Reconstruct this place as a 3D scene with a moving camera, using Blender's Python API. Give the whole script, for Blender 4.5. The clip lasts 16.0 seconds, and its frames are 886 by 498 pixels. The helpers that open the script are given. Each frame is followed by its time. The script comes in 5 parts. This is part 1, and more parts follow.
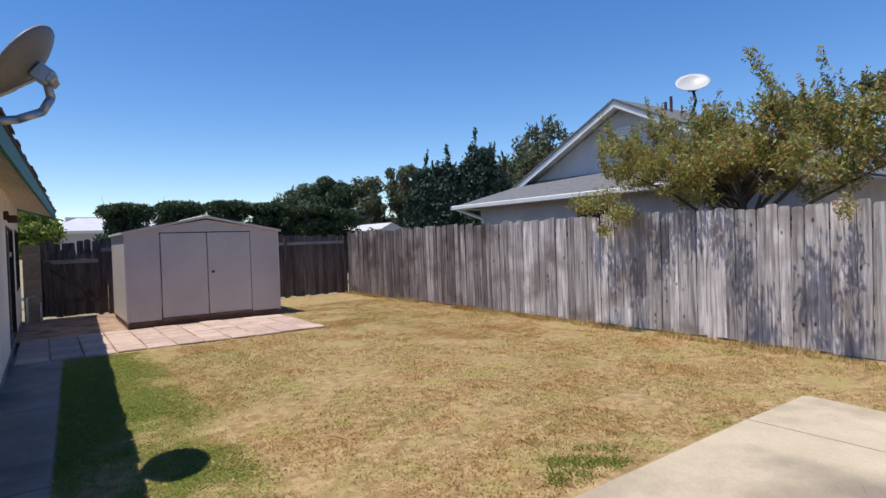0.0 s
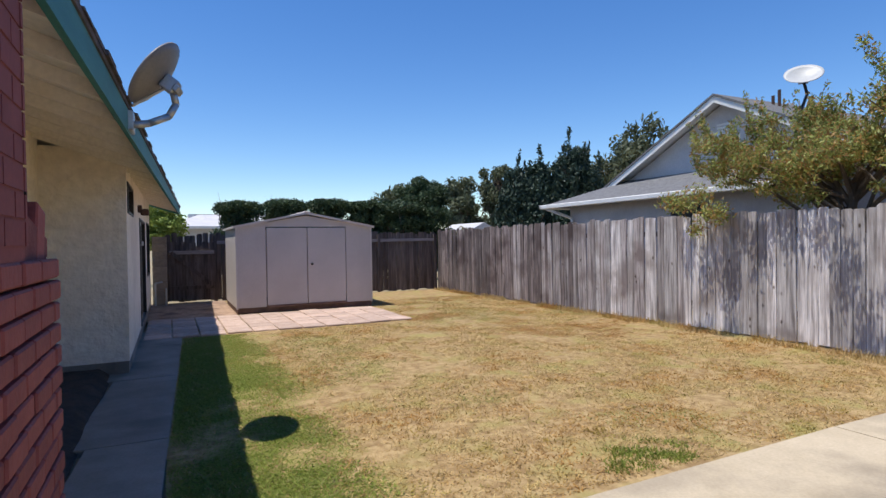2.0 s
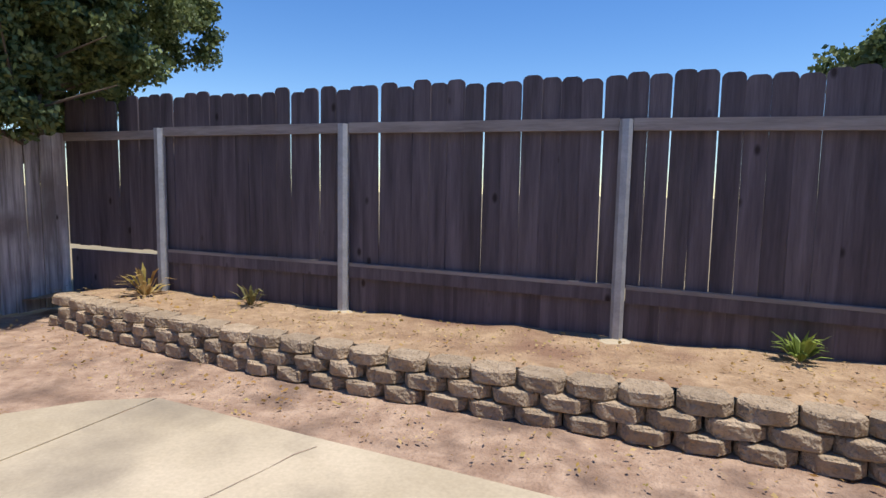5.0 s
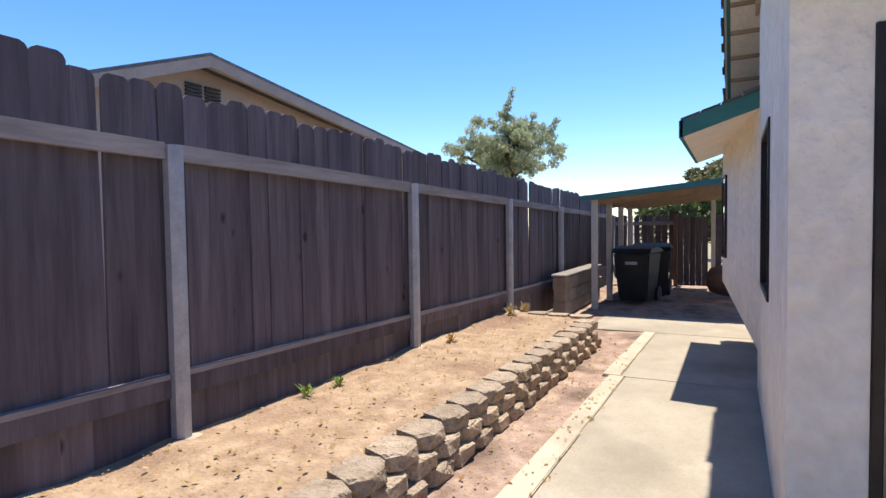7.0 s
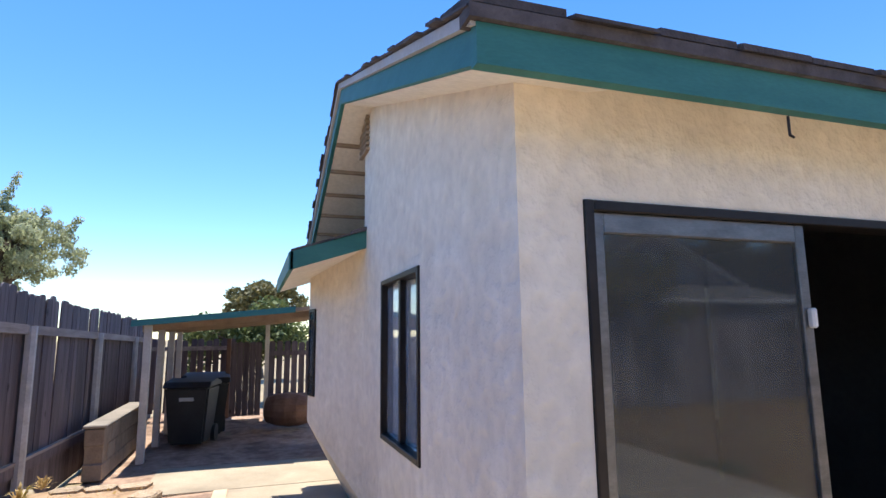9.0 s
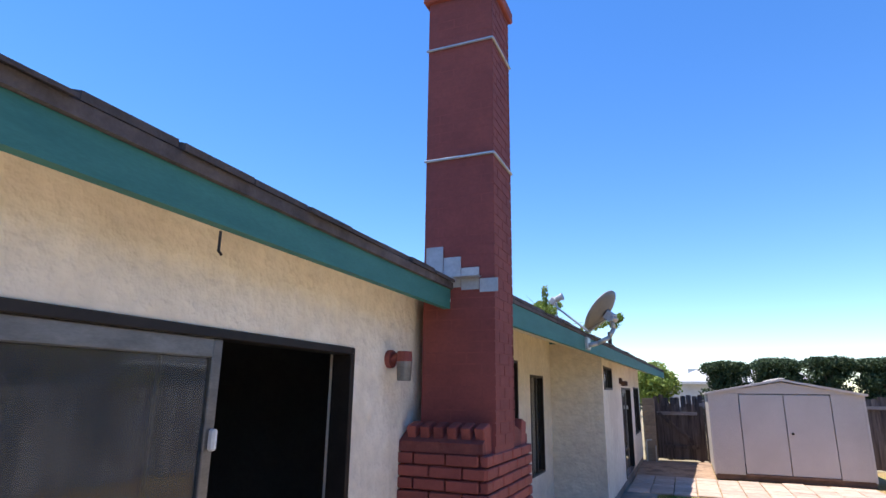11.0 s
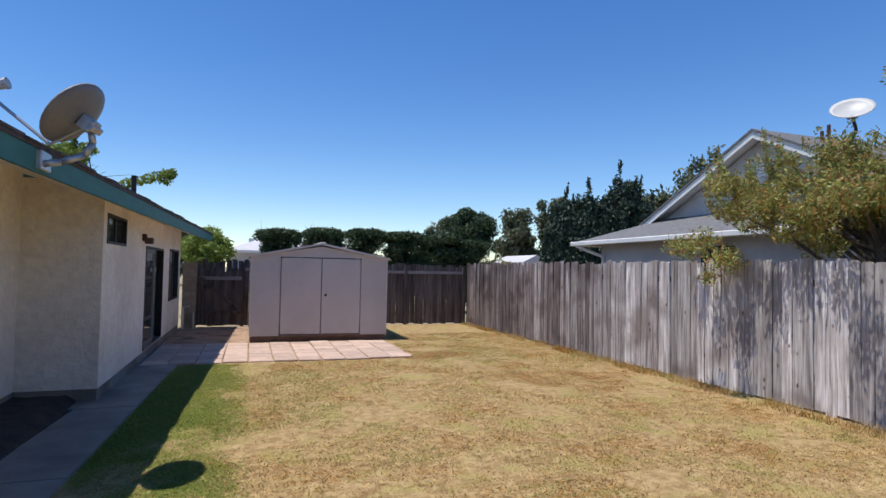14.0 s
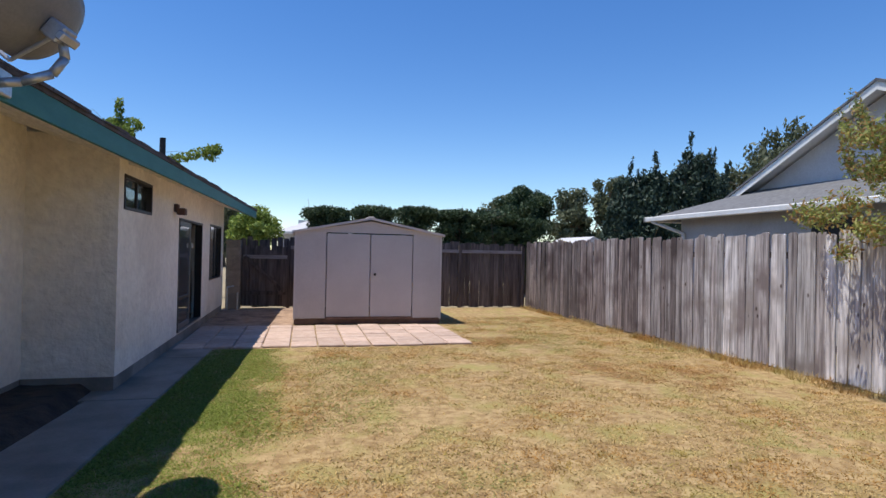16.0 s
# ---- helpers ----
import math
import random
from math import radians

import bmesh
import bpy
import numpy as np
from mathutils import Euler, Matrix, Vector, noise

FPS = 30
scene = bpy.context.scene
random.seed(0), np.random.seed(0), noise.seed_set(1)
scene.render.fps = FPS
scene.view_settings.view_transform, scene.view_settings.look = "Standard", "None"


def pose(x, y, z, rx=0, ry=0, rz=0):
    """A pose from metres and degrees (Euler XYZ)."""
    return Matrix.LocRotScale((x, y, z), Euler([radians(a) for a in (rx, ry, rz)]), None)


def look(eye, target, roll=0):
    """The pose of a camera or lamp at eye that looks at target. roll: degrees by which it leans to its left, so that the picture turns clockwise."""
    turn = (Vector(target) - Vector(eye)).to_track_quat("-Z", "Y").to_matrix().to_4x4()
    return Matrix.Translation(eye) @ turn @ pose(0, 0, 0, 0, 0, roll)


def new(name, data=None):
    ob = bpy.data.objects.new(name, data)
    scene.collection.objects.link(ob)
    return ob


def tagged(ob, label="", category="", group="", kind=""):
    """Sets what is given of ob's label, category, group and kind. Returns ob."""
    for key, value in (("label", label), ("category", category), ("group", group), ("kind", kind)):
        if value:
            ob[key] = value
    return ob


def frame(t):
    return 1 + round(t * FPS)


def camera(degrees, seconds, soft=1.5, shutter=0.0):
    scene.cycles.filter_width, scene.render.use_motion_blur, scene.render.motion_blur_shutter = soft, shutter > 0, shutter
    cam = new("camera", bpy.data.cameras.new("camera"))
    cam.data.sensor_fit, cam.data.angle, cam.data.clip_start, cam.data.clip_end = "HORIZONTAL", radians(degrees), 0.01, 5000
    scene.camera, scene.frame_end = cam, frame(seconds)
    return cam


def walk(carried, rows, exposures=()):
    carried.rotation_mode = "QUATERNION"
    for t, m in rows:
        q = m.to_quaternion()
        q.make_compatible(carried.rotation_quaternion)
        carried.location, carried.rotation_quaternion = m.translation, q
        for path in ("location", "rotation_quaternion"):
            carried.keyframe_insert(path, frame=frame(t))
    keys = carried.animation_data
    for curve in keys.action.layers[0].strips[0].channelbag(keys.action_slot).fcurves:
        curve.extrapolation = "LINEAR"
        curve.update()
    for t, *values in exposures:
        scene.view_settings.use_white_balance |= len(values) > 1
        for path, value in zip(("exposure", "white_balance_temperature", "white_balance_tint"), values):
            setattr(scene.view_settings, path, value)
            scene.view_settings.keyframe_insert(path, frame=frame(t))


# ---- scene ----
cam = camera(76.2, 16.0)
PATH = [
    (0, (-1.027, 0.573, 1.544), (0.127, 2.206, 1.507), -1.9),
    (0.5, (-1.035, 0.434, 1.528), (-0.036, 2.166, 1.496), -1.6),
    (1, (-1.05, 0.301, 1.472), (-0.165, 2.095, 1.45), -1.6),
    (1.5, (-1.039, 0.237, 1.462), (-0.216, 2.06, 1.441), -1.3),
    (2, (-1.009, 0.292, 1.47), (-0.14, 2.093, 1.444), -0.9),
    (2.5, (-0.903, 0.523, 1.506), (0.162, 2.215, 1.462), -0.5),
    (3, (-0.611, 0.854, 1.43), (0.904, 2.157, 1.356), 0.0),
    (3.5, (-0.283, 1.02, 1.382), (1.635, 1.568, 1.228), 0.2),
    (4, (0.272, 0.905, 1.268), (2.216, 0.486, 1.052), 0.8),
    (4.2, (0.47, 0.811, 1.252), (2.274, -0.02, 1.021), 1.0),
    (6.3, (0.84, -1.15, 1.4), (-0.486, -2.634, 1.20), -1.0),
    (6.5, (0.776, -1.283, 1.405), (-0.729, -2.589, 1.228), -1.1),
    (7, (0.521, -1.513, 1.343), (-1.256, -2.428, 1.265), -0.8),
    (7.5, (0.317, -1.799, 1.372), (-1.617, -2.307, 1.402), -1.2),
    (8, (0.132, -1.984, 1.407), (-1.858, -2.143, 1.528), -1.0),
    (8.5, (-0.07, -2.106, 1.466), (-2.045, -1.878, 1.677), -1.1),
    (9, (-0.237, -2.168, 1.558), (-2.112, -1.542, 1.861), -0.7),
    (9.5, (-0.404, -2.175, 1.69), (-2.073, -1.135, 2.053), -0.2),
    (10, (-0.44, -2.063, 1.79), (-1.809, -0.665, 2.205), 1.0),
    (10.2, (-0.42, -1.97, 1.80), (-1.69, -0.495, 2.262), 1.4),
    (12.3, (0.114, -1.507, 1.77), (0.351, 0.443, 2.145), 0.3),
    (12.5, (0.157, -1.361, 1.76), (0.487, 0.582, 2.099), 0.5),
    (13, (0.155, -0.814, 1.698), (0.674, 1.102, 1.944), 0.6),
    (13.5, (0.146, -0.322, 1.644), (0.764, 1.574, 1.794), 0.9),
    (14, (0.203, 0.096, 1.621), (0.849, 1.987, 1.696), 1.1),
    (14.5, (0.309, 0.41, 1.597), (0.945, 2.306, 1.63), 1.1),
    (15, (0.38, 0.716, 1.545), (0.979, 2.624, 1.565), 1.2),
    (15.5, (0.393, 1.033, 1.504), (0.944, 2.956, 1.52), 1.1),
    (16, (0.376, 1.368, 1.472), (0.86, 3.308, 1.488), 1.2),
]
walk(cam, [(t, look(eye, target, roll)) for t, eye, target, roll in PATH],
     [(0, 0.03), (1.5, 0.12), (2.5, 0.05), (4.2, 0.0), (6.3, 0.52), (8, 0.70), (9, 0.84), (10.2, 1.0), (12.3, 0.1), (13.5, 0.03), (16, 0.1)])

# ---- world and sun ----
SUN_WAY = Vector((-0.272, 0.004, 0.962)).normalized()   # towards the sun
world = bpy.data.worlds.new("world")
scene.world = world
world.use_nodes = True
wn = world.node_tree.nodes
sky = wn.new("ShaderNodeTexSky")
sky.sky_type = "NISHITA"
sky.sun_disc = False
sky.sun_elevation = math.asin(SUN_WAY.z)
sky.sun_rotation = radians(270)
sky.altitude = 50
sky.air_density, sky.dust_density, sky.ozone_density = 1.0, 0.0, 3.4
wn["Background"].inputs["Strength"].default_value = 0.14
deep = wn.new("ShaderNodeHueSaturation")
deep.inputs["Saturation"].default_value, deep.inputs["Value"].default_value = 1.27, 1.08
deep.inputs["Hue"].default_value = 0.509
world.node_tree.links.new(sky.outputs[0], deep.inputs["Color"])
world.node_tree.links.new(deep.outputs[0], wn["Background"].inputs["Color"])
sun = new("sun", bpy.data.lights.new("sun", "SUN"))
sun.data.energy, sun.data.angle, sun.data.color = 5.0, radians(0.53), (1.0, 0.95, 0.87)
sun.matrix_world = look((0, 0, 30), Vector((0, 0, 30)) - SUN_WAY)

# ---- materials ----
MATS = {}


def mat(name, c1, c2, scale=6.0, rough=0.8, bump=0.3, fine=60.0, stretch=(1, 1, 1), metal=0.0, vary=0.12,
        c3=None, patch=1.2, dist=0.01, spec=0.4, knots=None, wide=0.33):
    """Two-scale surface: patches between c1 and c2, grain, bump, and a little change from piece to piece."""
    if name in MATS:
        return MATS[name]
    m = bpy.data.materials.new(name)
    m.use_nodes = True
    nt = m.node_tree
    n, ln = nt.nodes, nt.links
    b = n["Principled BSDF"]
    geo = n.new("ShaderNodeNewGeometry")
    info = n.new("ShaderNodeObjectInfo")
    mp = n.new("ShaderNodeMapping")
    mp.inputs["Scale"].default_value = stretch
    off = n.new("ShaderNodeVectorMath")
    off.operation = "MULTIPLY_ADD"
    comb = n.new("ShaderNodeCombineXYZ")
    for i in range(3):
        ln.new(info.outputs["Random"], comb.inputs[i])
    ln.new(comb.outputs[0], off.inputs[0])
    off.inputs[1].default_value = (13.7, 7.3, 5.1)
    ln.new(geo.outputs["Position"], off.inputs[2])
    ln.new(off.outputs[0], mp.inputs["Vector"])
    big = n.new("ShaderNodeTexNoise")
    big.inputs["Scale"].default_value, big.inputs["Detail"].default_value = scale, 5
    big.inputs["Roughness"].default_value = 0.62
    ln.new(mp.outputs[0], big.inputs["Vector"])
    grain = n.new("ShaderNodeTexNoise")
    grain.inputs["Scale"].default_value, grain.inputs["Detail"].default_value = fine, 3
    ln.new(mp.outputs[0], grain.inputs["Vector"])
    ramp = n.new("ShaderNodeValToRGB")
    ramp.color_ramp.elements[0].position, ramp.color_ramp.elements[1].position = wide, 1 - wide
    ramp.color_ramp.elements[0].color, ramp.color_ramp.elements[1].color = (*c1, 1), (*c2, 1)
    ln.new(big.outputs["Fac"], ramp.inputs["Fac"])
    col = ramp.outputs["Color"]
    if c3:
        far = n.new("ShaderNodeTexNoise")
        far.inputs["Scale"].default_value, far.inputs["Detail"].default_value = patch, 4
        ln.new(geo.outputs["Position"], far.inputs["Vector"])
        pr = n.new("ShaderNodeValToRGB")
        pr.color_ramp.elements[0].position, pr.color_ramp.elements[1].position = 0.5, 0.68
        ln.new(far.outputs["Fac"], pr.inputs["Fac"])
        mx = n.new("ShaderNodeMix")
        mx.data_type = "RGBA"
        ln.new(pr.outputs["Color"], mx.inputs["Factor"])
        ln.new(col, mx.inputs["A"])
        mx.inputs["B"].default_value = (*c3, 1)
        col = mx.outputs["Result"]
    if knots:
        vo = n.new("ShaderNodeTexVoronoi")
        vo.inputs["Scale"].default_value = knots
        vm = n.new("ShaderNodeMapping")
        vm.inputs["Scale"].default_value = (1, 1, .55)
        ln.new(off.outputs[0], vm.inputs["Vector"])
        ln.new(vm.outputs[0], vo.inputs["Vector"])
        kr = n.new("ShaderNodeValToRGB")
        kr.color_ramp.elements[0].position, kr.color_ramp.elements[1].position = 0.05, 0.12
        kr.color_ramp.elements[0].color, kr.color_ramp.elements[1].color = (.25, .2, .17, 1), (1, 1, 1, 1)
        ln.new(vo.outputs["Distance"], kr.inputs["Fac"])
        km = n.new("ShaderNodeMix")
        km.data_type, km.blend_type = "RGBA", "MULTIPLY"
        km.inputs["Factor"].default_value = 1
        ln.new(col, km.inputs["A"])
        ln.new(kr.outputs["Color"], km.inputs["B"])
        col = km.outputs["Result"]
    hsv = n.new("ShaderNodeHueSaturation")
    val = n.new("ShaderNodeMath")
    val.operation = "MULTIPLY_ADD"
    ln.new(info.outputs["Random"], val.inputs[0])
    val.inputs[1].default_value, val.inputs[2].default_value = 2 * vary, 1 - vary
    g2 = n.new("ShaderNodeMath")
    g2.operation = "MULTIPLY_ADD"
    ln.new(grain.outputs["Fac"], g2.inputs[0])
    g2.inputs[1].default_value, g2.inputs[2].default_value = 0.35, 0.825
    g3 = n.new("ShaderNodeMath")
    g3.operation = "MULTIPLY"
    ln.new(val.outputs[0], g3.inputs[0])
    ln.new(g2.outputs[0], g3.inputs[1])
    ln.new(g3.outputs[0], hsv.inputs["Value"])
    ln.new(col, hsv.inputs["Color"])
    ln.new(hsv.outputs[0], b.inputs["Base Color"])
    b.inputs["Roughness"].default_value, b.inputs["Metallic"].default_value = rough, metal
    b.inputs["Specular IOR Level"].default_value = spec
    if bump:
        bp = n.new("ShaderNodeBump")
        bp.inputs["Strength"].default_value, bp.inputs["Distance"].default_value = bump, dist
        add = n.new("ShaderNodeMath")
        add.operation = "ADD"
        ln.new(big.outputs["Fac"], add.inputs[0])
        ln.new(grain.outputs["Fac"], add.inputs[1])
        ln.new(add.outputs[0], bp.inputs["Height"])
        ln.new(bp.outputs[0], b.inputs["Normal"])
    MATS[name] = m
    return m


def leaf_mat(name, c1, c2, trans=0.25, rough=0.55, patch=None):
    """Leaves that differ one by one."""
    m = bpy.data.materials.new(name)
    m.use_nodes = True
    n, ln = m.node_tree.nodes, m.node_tree.links
    b = n["Principled BSDF"]
    geo = n.new("ShaderNodeNewGeometry")
    ramp = n.new("ShaderNodeValToRGB")
    ramp.color_ramp.elements[0].color, ramp.color_ramp.elements[1].color = (*c1, 1), (*c2, 1)
    ln.new(geo.outputs["Random Per Island"], ramp.inputs["Fac"])
    colour = ramp.outputs[0]
    for c, scale, lo in patch or ():
        far = n.new("ShaderNodeTexNoise")
        far.inputs["Scale"].default_value, far.inputs["Detail"].default_value = scale, 5
        ln.new(geo.outputs["Position"], far.inputs["Vector"])
        pr = n.new("ShaderNodeValToRGB")
        pr.color_ramp.elements[0].position, pr.color_ramp.elements[1].position = lo, lo + .13
        pr.color_ramp.elements[0].color, pr.color_ramp.elements[1].color = (1, 1, 1, 1), (*c, 1)
        ln.new(far.outputs["Fac"], pr.inputs["Fac"])
        mx = n.new("ShaderNodeMix")
        mx.data_type, mx.blend_type = "RGBA", "MULTIPLY"
        mx.inputs["Factor"].default_value = 1
        ln.new(colour, mx.inputs["A"])
        ln.new(pr.outputs["Color"], mx.inputs["B"])
        colour = mx.outputs["Result"]
    ln.new(colour, b.inputs["Base Color"])
    b.inputs["Roughness"].default_value = rough
    b.inputs["Specular IOR Level"].default_value = 0.3
    tr = n.new("ShaderNodeBsdfTranslucent")
    ln.new(colour, tr.inputs["Color"])
    mix = n.new("ShaderNodeMixShader")
    mix.inputs[0].default_value = trans
    ln.new(b.outputs[0], mix.inputs[1])
    ln.new(tr.outputs[0], mix.inputs[2])
    ln.new(mix.outputs[0], n["Material Output"].inputs["Surface"])
    return m


def glass_mat(name, tint, rough=0.03):
    m = bpy.data.materials.new(name)
    m.use_nodes = True
    b = m.node_tree.nodes["Principled BSDF"]
    b.inputs["Base Color"].default_value = (*tint, 1)
    b.inputs["Transmission Weight"].default_value = 0.85
    b.inputs["Roughness"].default_value, b.inputs["IOR"].default_value = rough, 1.45
    return m


STUCCO = mat("stucco", (0.83, 0.74, 0.61), (0.91, 0.83, 0.705), 4, 0.92, 1.0, 13, c3=(0.77, 0.68, 0.56), patch=0.9, vary=0.0, dist=0.022)
TEAL = mat("teal_paint", (0.035, 0.16, 0.15), (0.05, 0.20, 0.18), 3, 0.6, 0.08, 40, (1, 1, 4), vary=0.06)
SHINGLE = mat("asphalt_shingle", (0.06, 0.052, 0.055), (0.13, 0.11, 0.11), 8, 0.95, 0.6, 90, vary=0.3)
SOFFIT = mat("soffit_paint", (0.80, 0.73, 0.63), (0.88, 0.82, 0.73), 3, 0.8, 0.1, 30, vary=0.05)
BRICK = mat("red_painted_brick", (0.22, 0.055, 0.048), (0.30, 0.08, 0.065), 5, 0.75, 0.3, 45, vary=0.10)
BRICK_S = mat("red_painted_shaft", (0.19, 0.05, 0.047), (0.25, 0.068, 0.06), 4, 0.8, 0.0, 45, vary=0.05)
MORTAR = mat("red_mortar", (0.16, 0.045, 0.04), (0.22, 0.07, 0.06), 12, 0.9, 0.4, 70, vary=0.0)
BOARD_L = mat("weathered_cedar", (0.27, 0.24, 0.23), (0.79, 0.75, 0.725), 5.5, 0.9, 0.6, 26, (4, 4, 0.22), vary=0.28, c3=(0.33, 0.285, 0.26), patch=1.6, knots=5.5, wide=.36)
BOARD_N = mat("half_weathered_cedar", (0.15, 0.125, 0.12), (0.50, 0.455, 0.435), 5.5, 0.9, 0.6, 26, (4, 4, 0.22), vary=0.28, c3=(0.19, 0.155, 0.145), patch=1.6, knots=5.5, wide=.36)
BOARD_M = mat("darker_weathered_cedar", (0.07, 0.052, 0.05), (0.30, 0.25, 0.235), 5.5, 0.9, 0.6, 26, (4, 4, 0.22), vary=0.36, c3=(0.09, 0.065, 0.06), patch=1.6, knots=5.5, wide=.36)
BOARD_D = mat("dark_stained_board", (0.070, 0.056, 0.064), (0.145, 0.118, 0.132), 3.5, 0.8, 0.5, 20, (4, 4, 0.30), vary=0.22, knots=4.5)
# old boards with shade put into the colour, for gate and back fence
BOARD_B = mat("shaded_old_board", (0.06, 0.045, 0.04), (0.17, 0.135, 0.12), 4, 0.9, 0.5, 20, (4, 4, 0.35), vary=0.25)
RAIL = mat("grey_rail", (0.20, 0.17, 0.16), (0.34, 0.30, 0.28), 3, 0.85, 0.4, 20, (0.5, 4, 4), vary=0.1)
GALV = mat("galvanised_steel", (0.36, 0.37, 0.39), (0.48, 0.49, 0.51), 9, 0.5, 0.06, 50, metal=0.35, vary=0.05)
POST_P = mat("painted_post", (0.50, 0.47, 0.42), (0.60, 0.56, 0.50), 5, 0.7, 0.15, 40, vary=0.05)
VINYL = mat("shed_vinyl", (0.47, 0.42, 0.385), (0.53, 0.475, 0.435), 1.5, 0.6, 0.05, 60, vary=0.02)
VINYL_T = mat("shed_trim", (0.52, 0.47, 0.43), (0.58, 0.525, 0.48), 2, 0.6, 0.05, 60, vary=0.02)
PLANK = mat("old_brown_plank", (0.12, 0.07, 0.05), (0.20, 0.12, 0.09), 4, 0.9, 0.4, 30, vary=0.1)
PAVER = mat("pink_paver", (0.43, 0.30, 0.23), (0.55, 0.41, 0.33), 7, 0.9, 0.3, 60, vary=0.14)
CONC = mat("concrete", (0.41, 0.335, 0.23), (0.53, 0.44, 0.315), 1.3, 0.9, 0.25, 55, c3=(0.25, 0.205, 0.15), patch=0.8, vary=0.03, dist=0.004)
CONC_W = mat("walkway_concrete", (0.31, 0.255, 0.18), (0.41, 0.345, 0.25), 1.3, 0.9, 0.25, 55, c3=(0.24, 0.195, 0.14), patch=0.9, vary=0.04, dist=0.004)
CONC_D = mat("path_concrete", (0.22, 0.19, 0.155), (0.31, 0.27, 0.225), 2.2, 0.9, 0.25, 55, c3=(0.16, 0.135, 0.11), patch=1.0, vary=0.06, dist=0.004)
SOIL = mat("bare_soil", (0.28, 0.18, 0.105), (0.46, 0.32, 0.20), 7, 1.0, 0.9, 45, c3=(0.24, 0.14, 0.09), patch=1.5, vary=0.0, dist=0.02)
BARK_MULCH = mat("dirt_strip", (0.27, 0.17, 0.115), (0.47, 0.33, 0.235), 7, 1.0, 0.9, 50, c3=(0.17, 0.11, 0.08), patch=2.2, vary=0.0, dist=0.02)
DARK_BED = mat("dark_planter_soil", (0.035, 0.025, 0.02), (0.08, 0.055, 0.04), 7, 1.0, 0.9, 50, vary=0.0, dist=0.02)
BLOCK = mat("retaining_block", (0.32, 0.235, 0.155), (0.47, 0.36, 0.25), 11, 0.95, 1.0, 45, vary=0.16, dist=0.03)
CMU = mat("concrete_block", (0.26, 0.20, 0.15), (0.36, 0.28, 0.21), 8, 0.95, 0.5, 50, vary=0.12)
LAWN = mat("lawn_ground", (0.25, 0.16, 0.07), (0.41, 0.29, 0.14), 9, 1.0, 0.3, 55, c3=(0.30, 0.25, 0.085), patch=2.2, vary=0.0, dist=0.008, wide=.40)
FAR_GROUND = mat("dry_ground", (0.25, 0.20, 0.12), (0.33, 0.27, 0.17), 0.4, 1.0, 0.3, 8, vary=0.0)
WHITE = mat("white_trim", (0.70, 0.69, 0.66), (0.78, 0.77, 0.74), 3, 0.6, 0.06, 40, vary=0.03)
N_STUCCO = mat("white_rough_stucco", (0.66, 0.655, 0.64), (0.76, 0.755, 0.74), 3, 0.9, 0.8, 14, vary=0.0, dist=0.03)
N_GREY = mat("grey_siding", (0.46, 0.45, 0.46), (0.54, 0.53, 0.54), 2, 0.8, 0.1, 30, vary=0.03)
N_ROOF = mat("grey_shingle", (0.10, 0.10, 0.105), (0.17, 0.17, 0.175), 9, 0.95, 0.5, 70, vary=0.1)
N_BEIGE = mat("beige_siding", (0.36, 0.28, 0.24), (0.42, 0.33, 0.29), 3, 0.85, 0.15, 40, vary=0.03)
N_BRICK = mat("orange_chimney_brick", (0.33, 0.09, 0.055), (0.42, 0.13, 0.08), 9, 0.85, 0.4, 50, vary=0.1)
BROWN_WOOD = mat("dark_brown_trim", (0.07, 0.035, 0.025), (0.11, 0.055, 0.04), 4, 0.7, 0.15, 30, (1, 1, .3))
BRONZE = mat("bronze_frame", (0.022, 0.018, 0.016), (0.04, 0.032, 0.028), 5, 0.45, 0.03, 50, metal=0.4, vary=0.03)
ALU = mat("aluminium_frame", (0.17, 0.165, 0.16), (0.26, 0.25, 0.24), 6, 0.42, 0.04, 60, (1, 1, 3), metal=0.7, vary=0.05)
GLASS = glass_mat("window_glass", (0.30, 0.32, 0.33))
GLASS_C = glass_mat("clear_glass", (0.88, 0.90, 0.92))
DISH = mat("dish_grey", (0.17, 0.16, 0.155), (0.23, 0.215, 0.205), 3, 0.5, 0.03, 60, vary=0.02)
DISH_W = mat("dish_white", (0.42, 0.42, 0.41), (0.50, 0.50, 0.49), 3, 0.45, 0.03, 60, vary=0.02)
STEEL = mat("zinc_steel", (0.42, 0.43, 0.44), (0.55, 0.56, 0.57), 9, 0.4, 0.05, 60, metal=0.7)
BIN = mat("black_plastic_bin", (0.012, 0.014, 0.016), (0.025, 0.028, 0.03), 4, 0.5, 0.08, 60, vary=0.1)
BARK = mat("tree_bark", (0.09, 0.065, 0.045), (0.17, 0.13, 0.095), 9, 0.95, 0.8, 40, (1, 1, .3))
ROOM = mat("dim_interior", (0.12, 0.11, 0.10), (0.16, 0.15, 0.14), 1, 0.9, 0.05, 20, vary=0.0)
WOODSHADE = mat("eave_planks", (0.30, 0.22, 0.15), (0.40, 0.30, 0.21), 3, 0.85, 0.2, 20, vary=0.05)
L_PEACH = leaf_mat("peach_leaves", (0.15, 0.20, 0.05), (0.45, 0.46, 0.15), .42)
L_PEACH2 = leaf_mat("peach_leaves_brown", (0.27, 0.16, 0.055), (0.48, 0.30, 0.11), .4)
L_OAK = leaf_mat("oak_leaves", (0.055, 0.085, 0.028), (0.23, 0.27, 0.10), .22)
L_HEDGE = leaf_mat("hedge_leaves", (0.022, 0.045, 0.022), (0.07, 0.105, 0.042), 0.12)
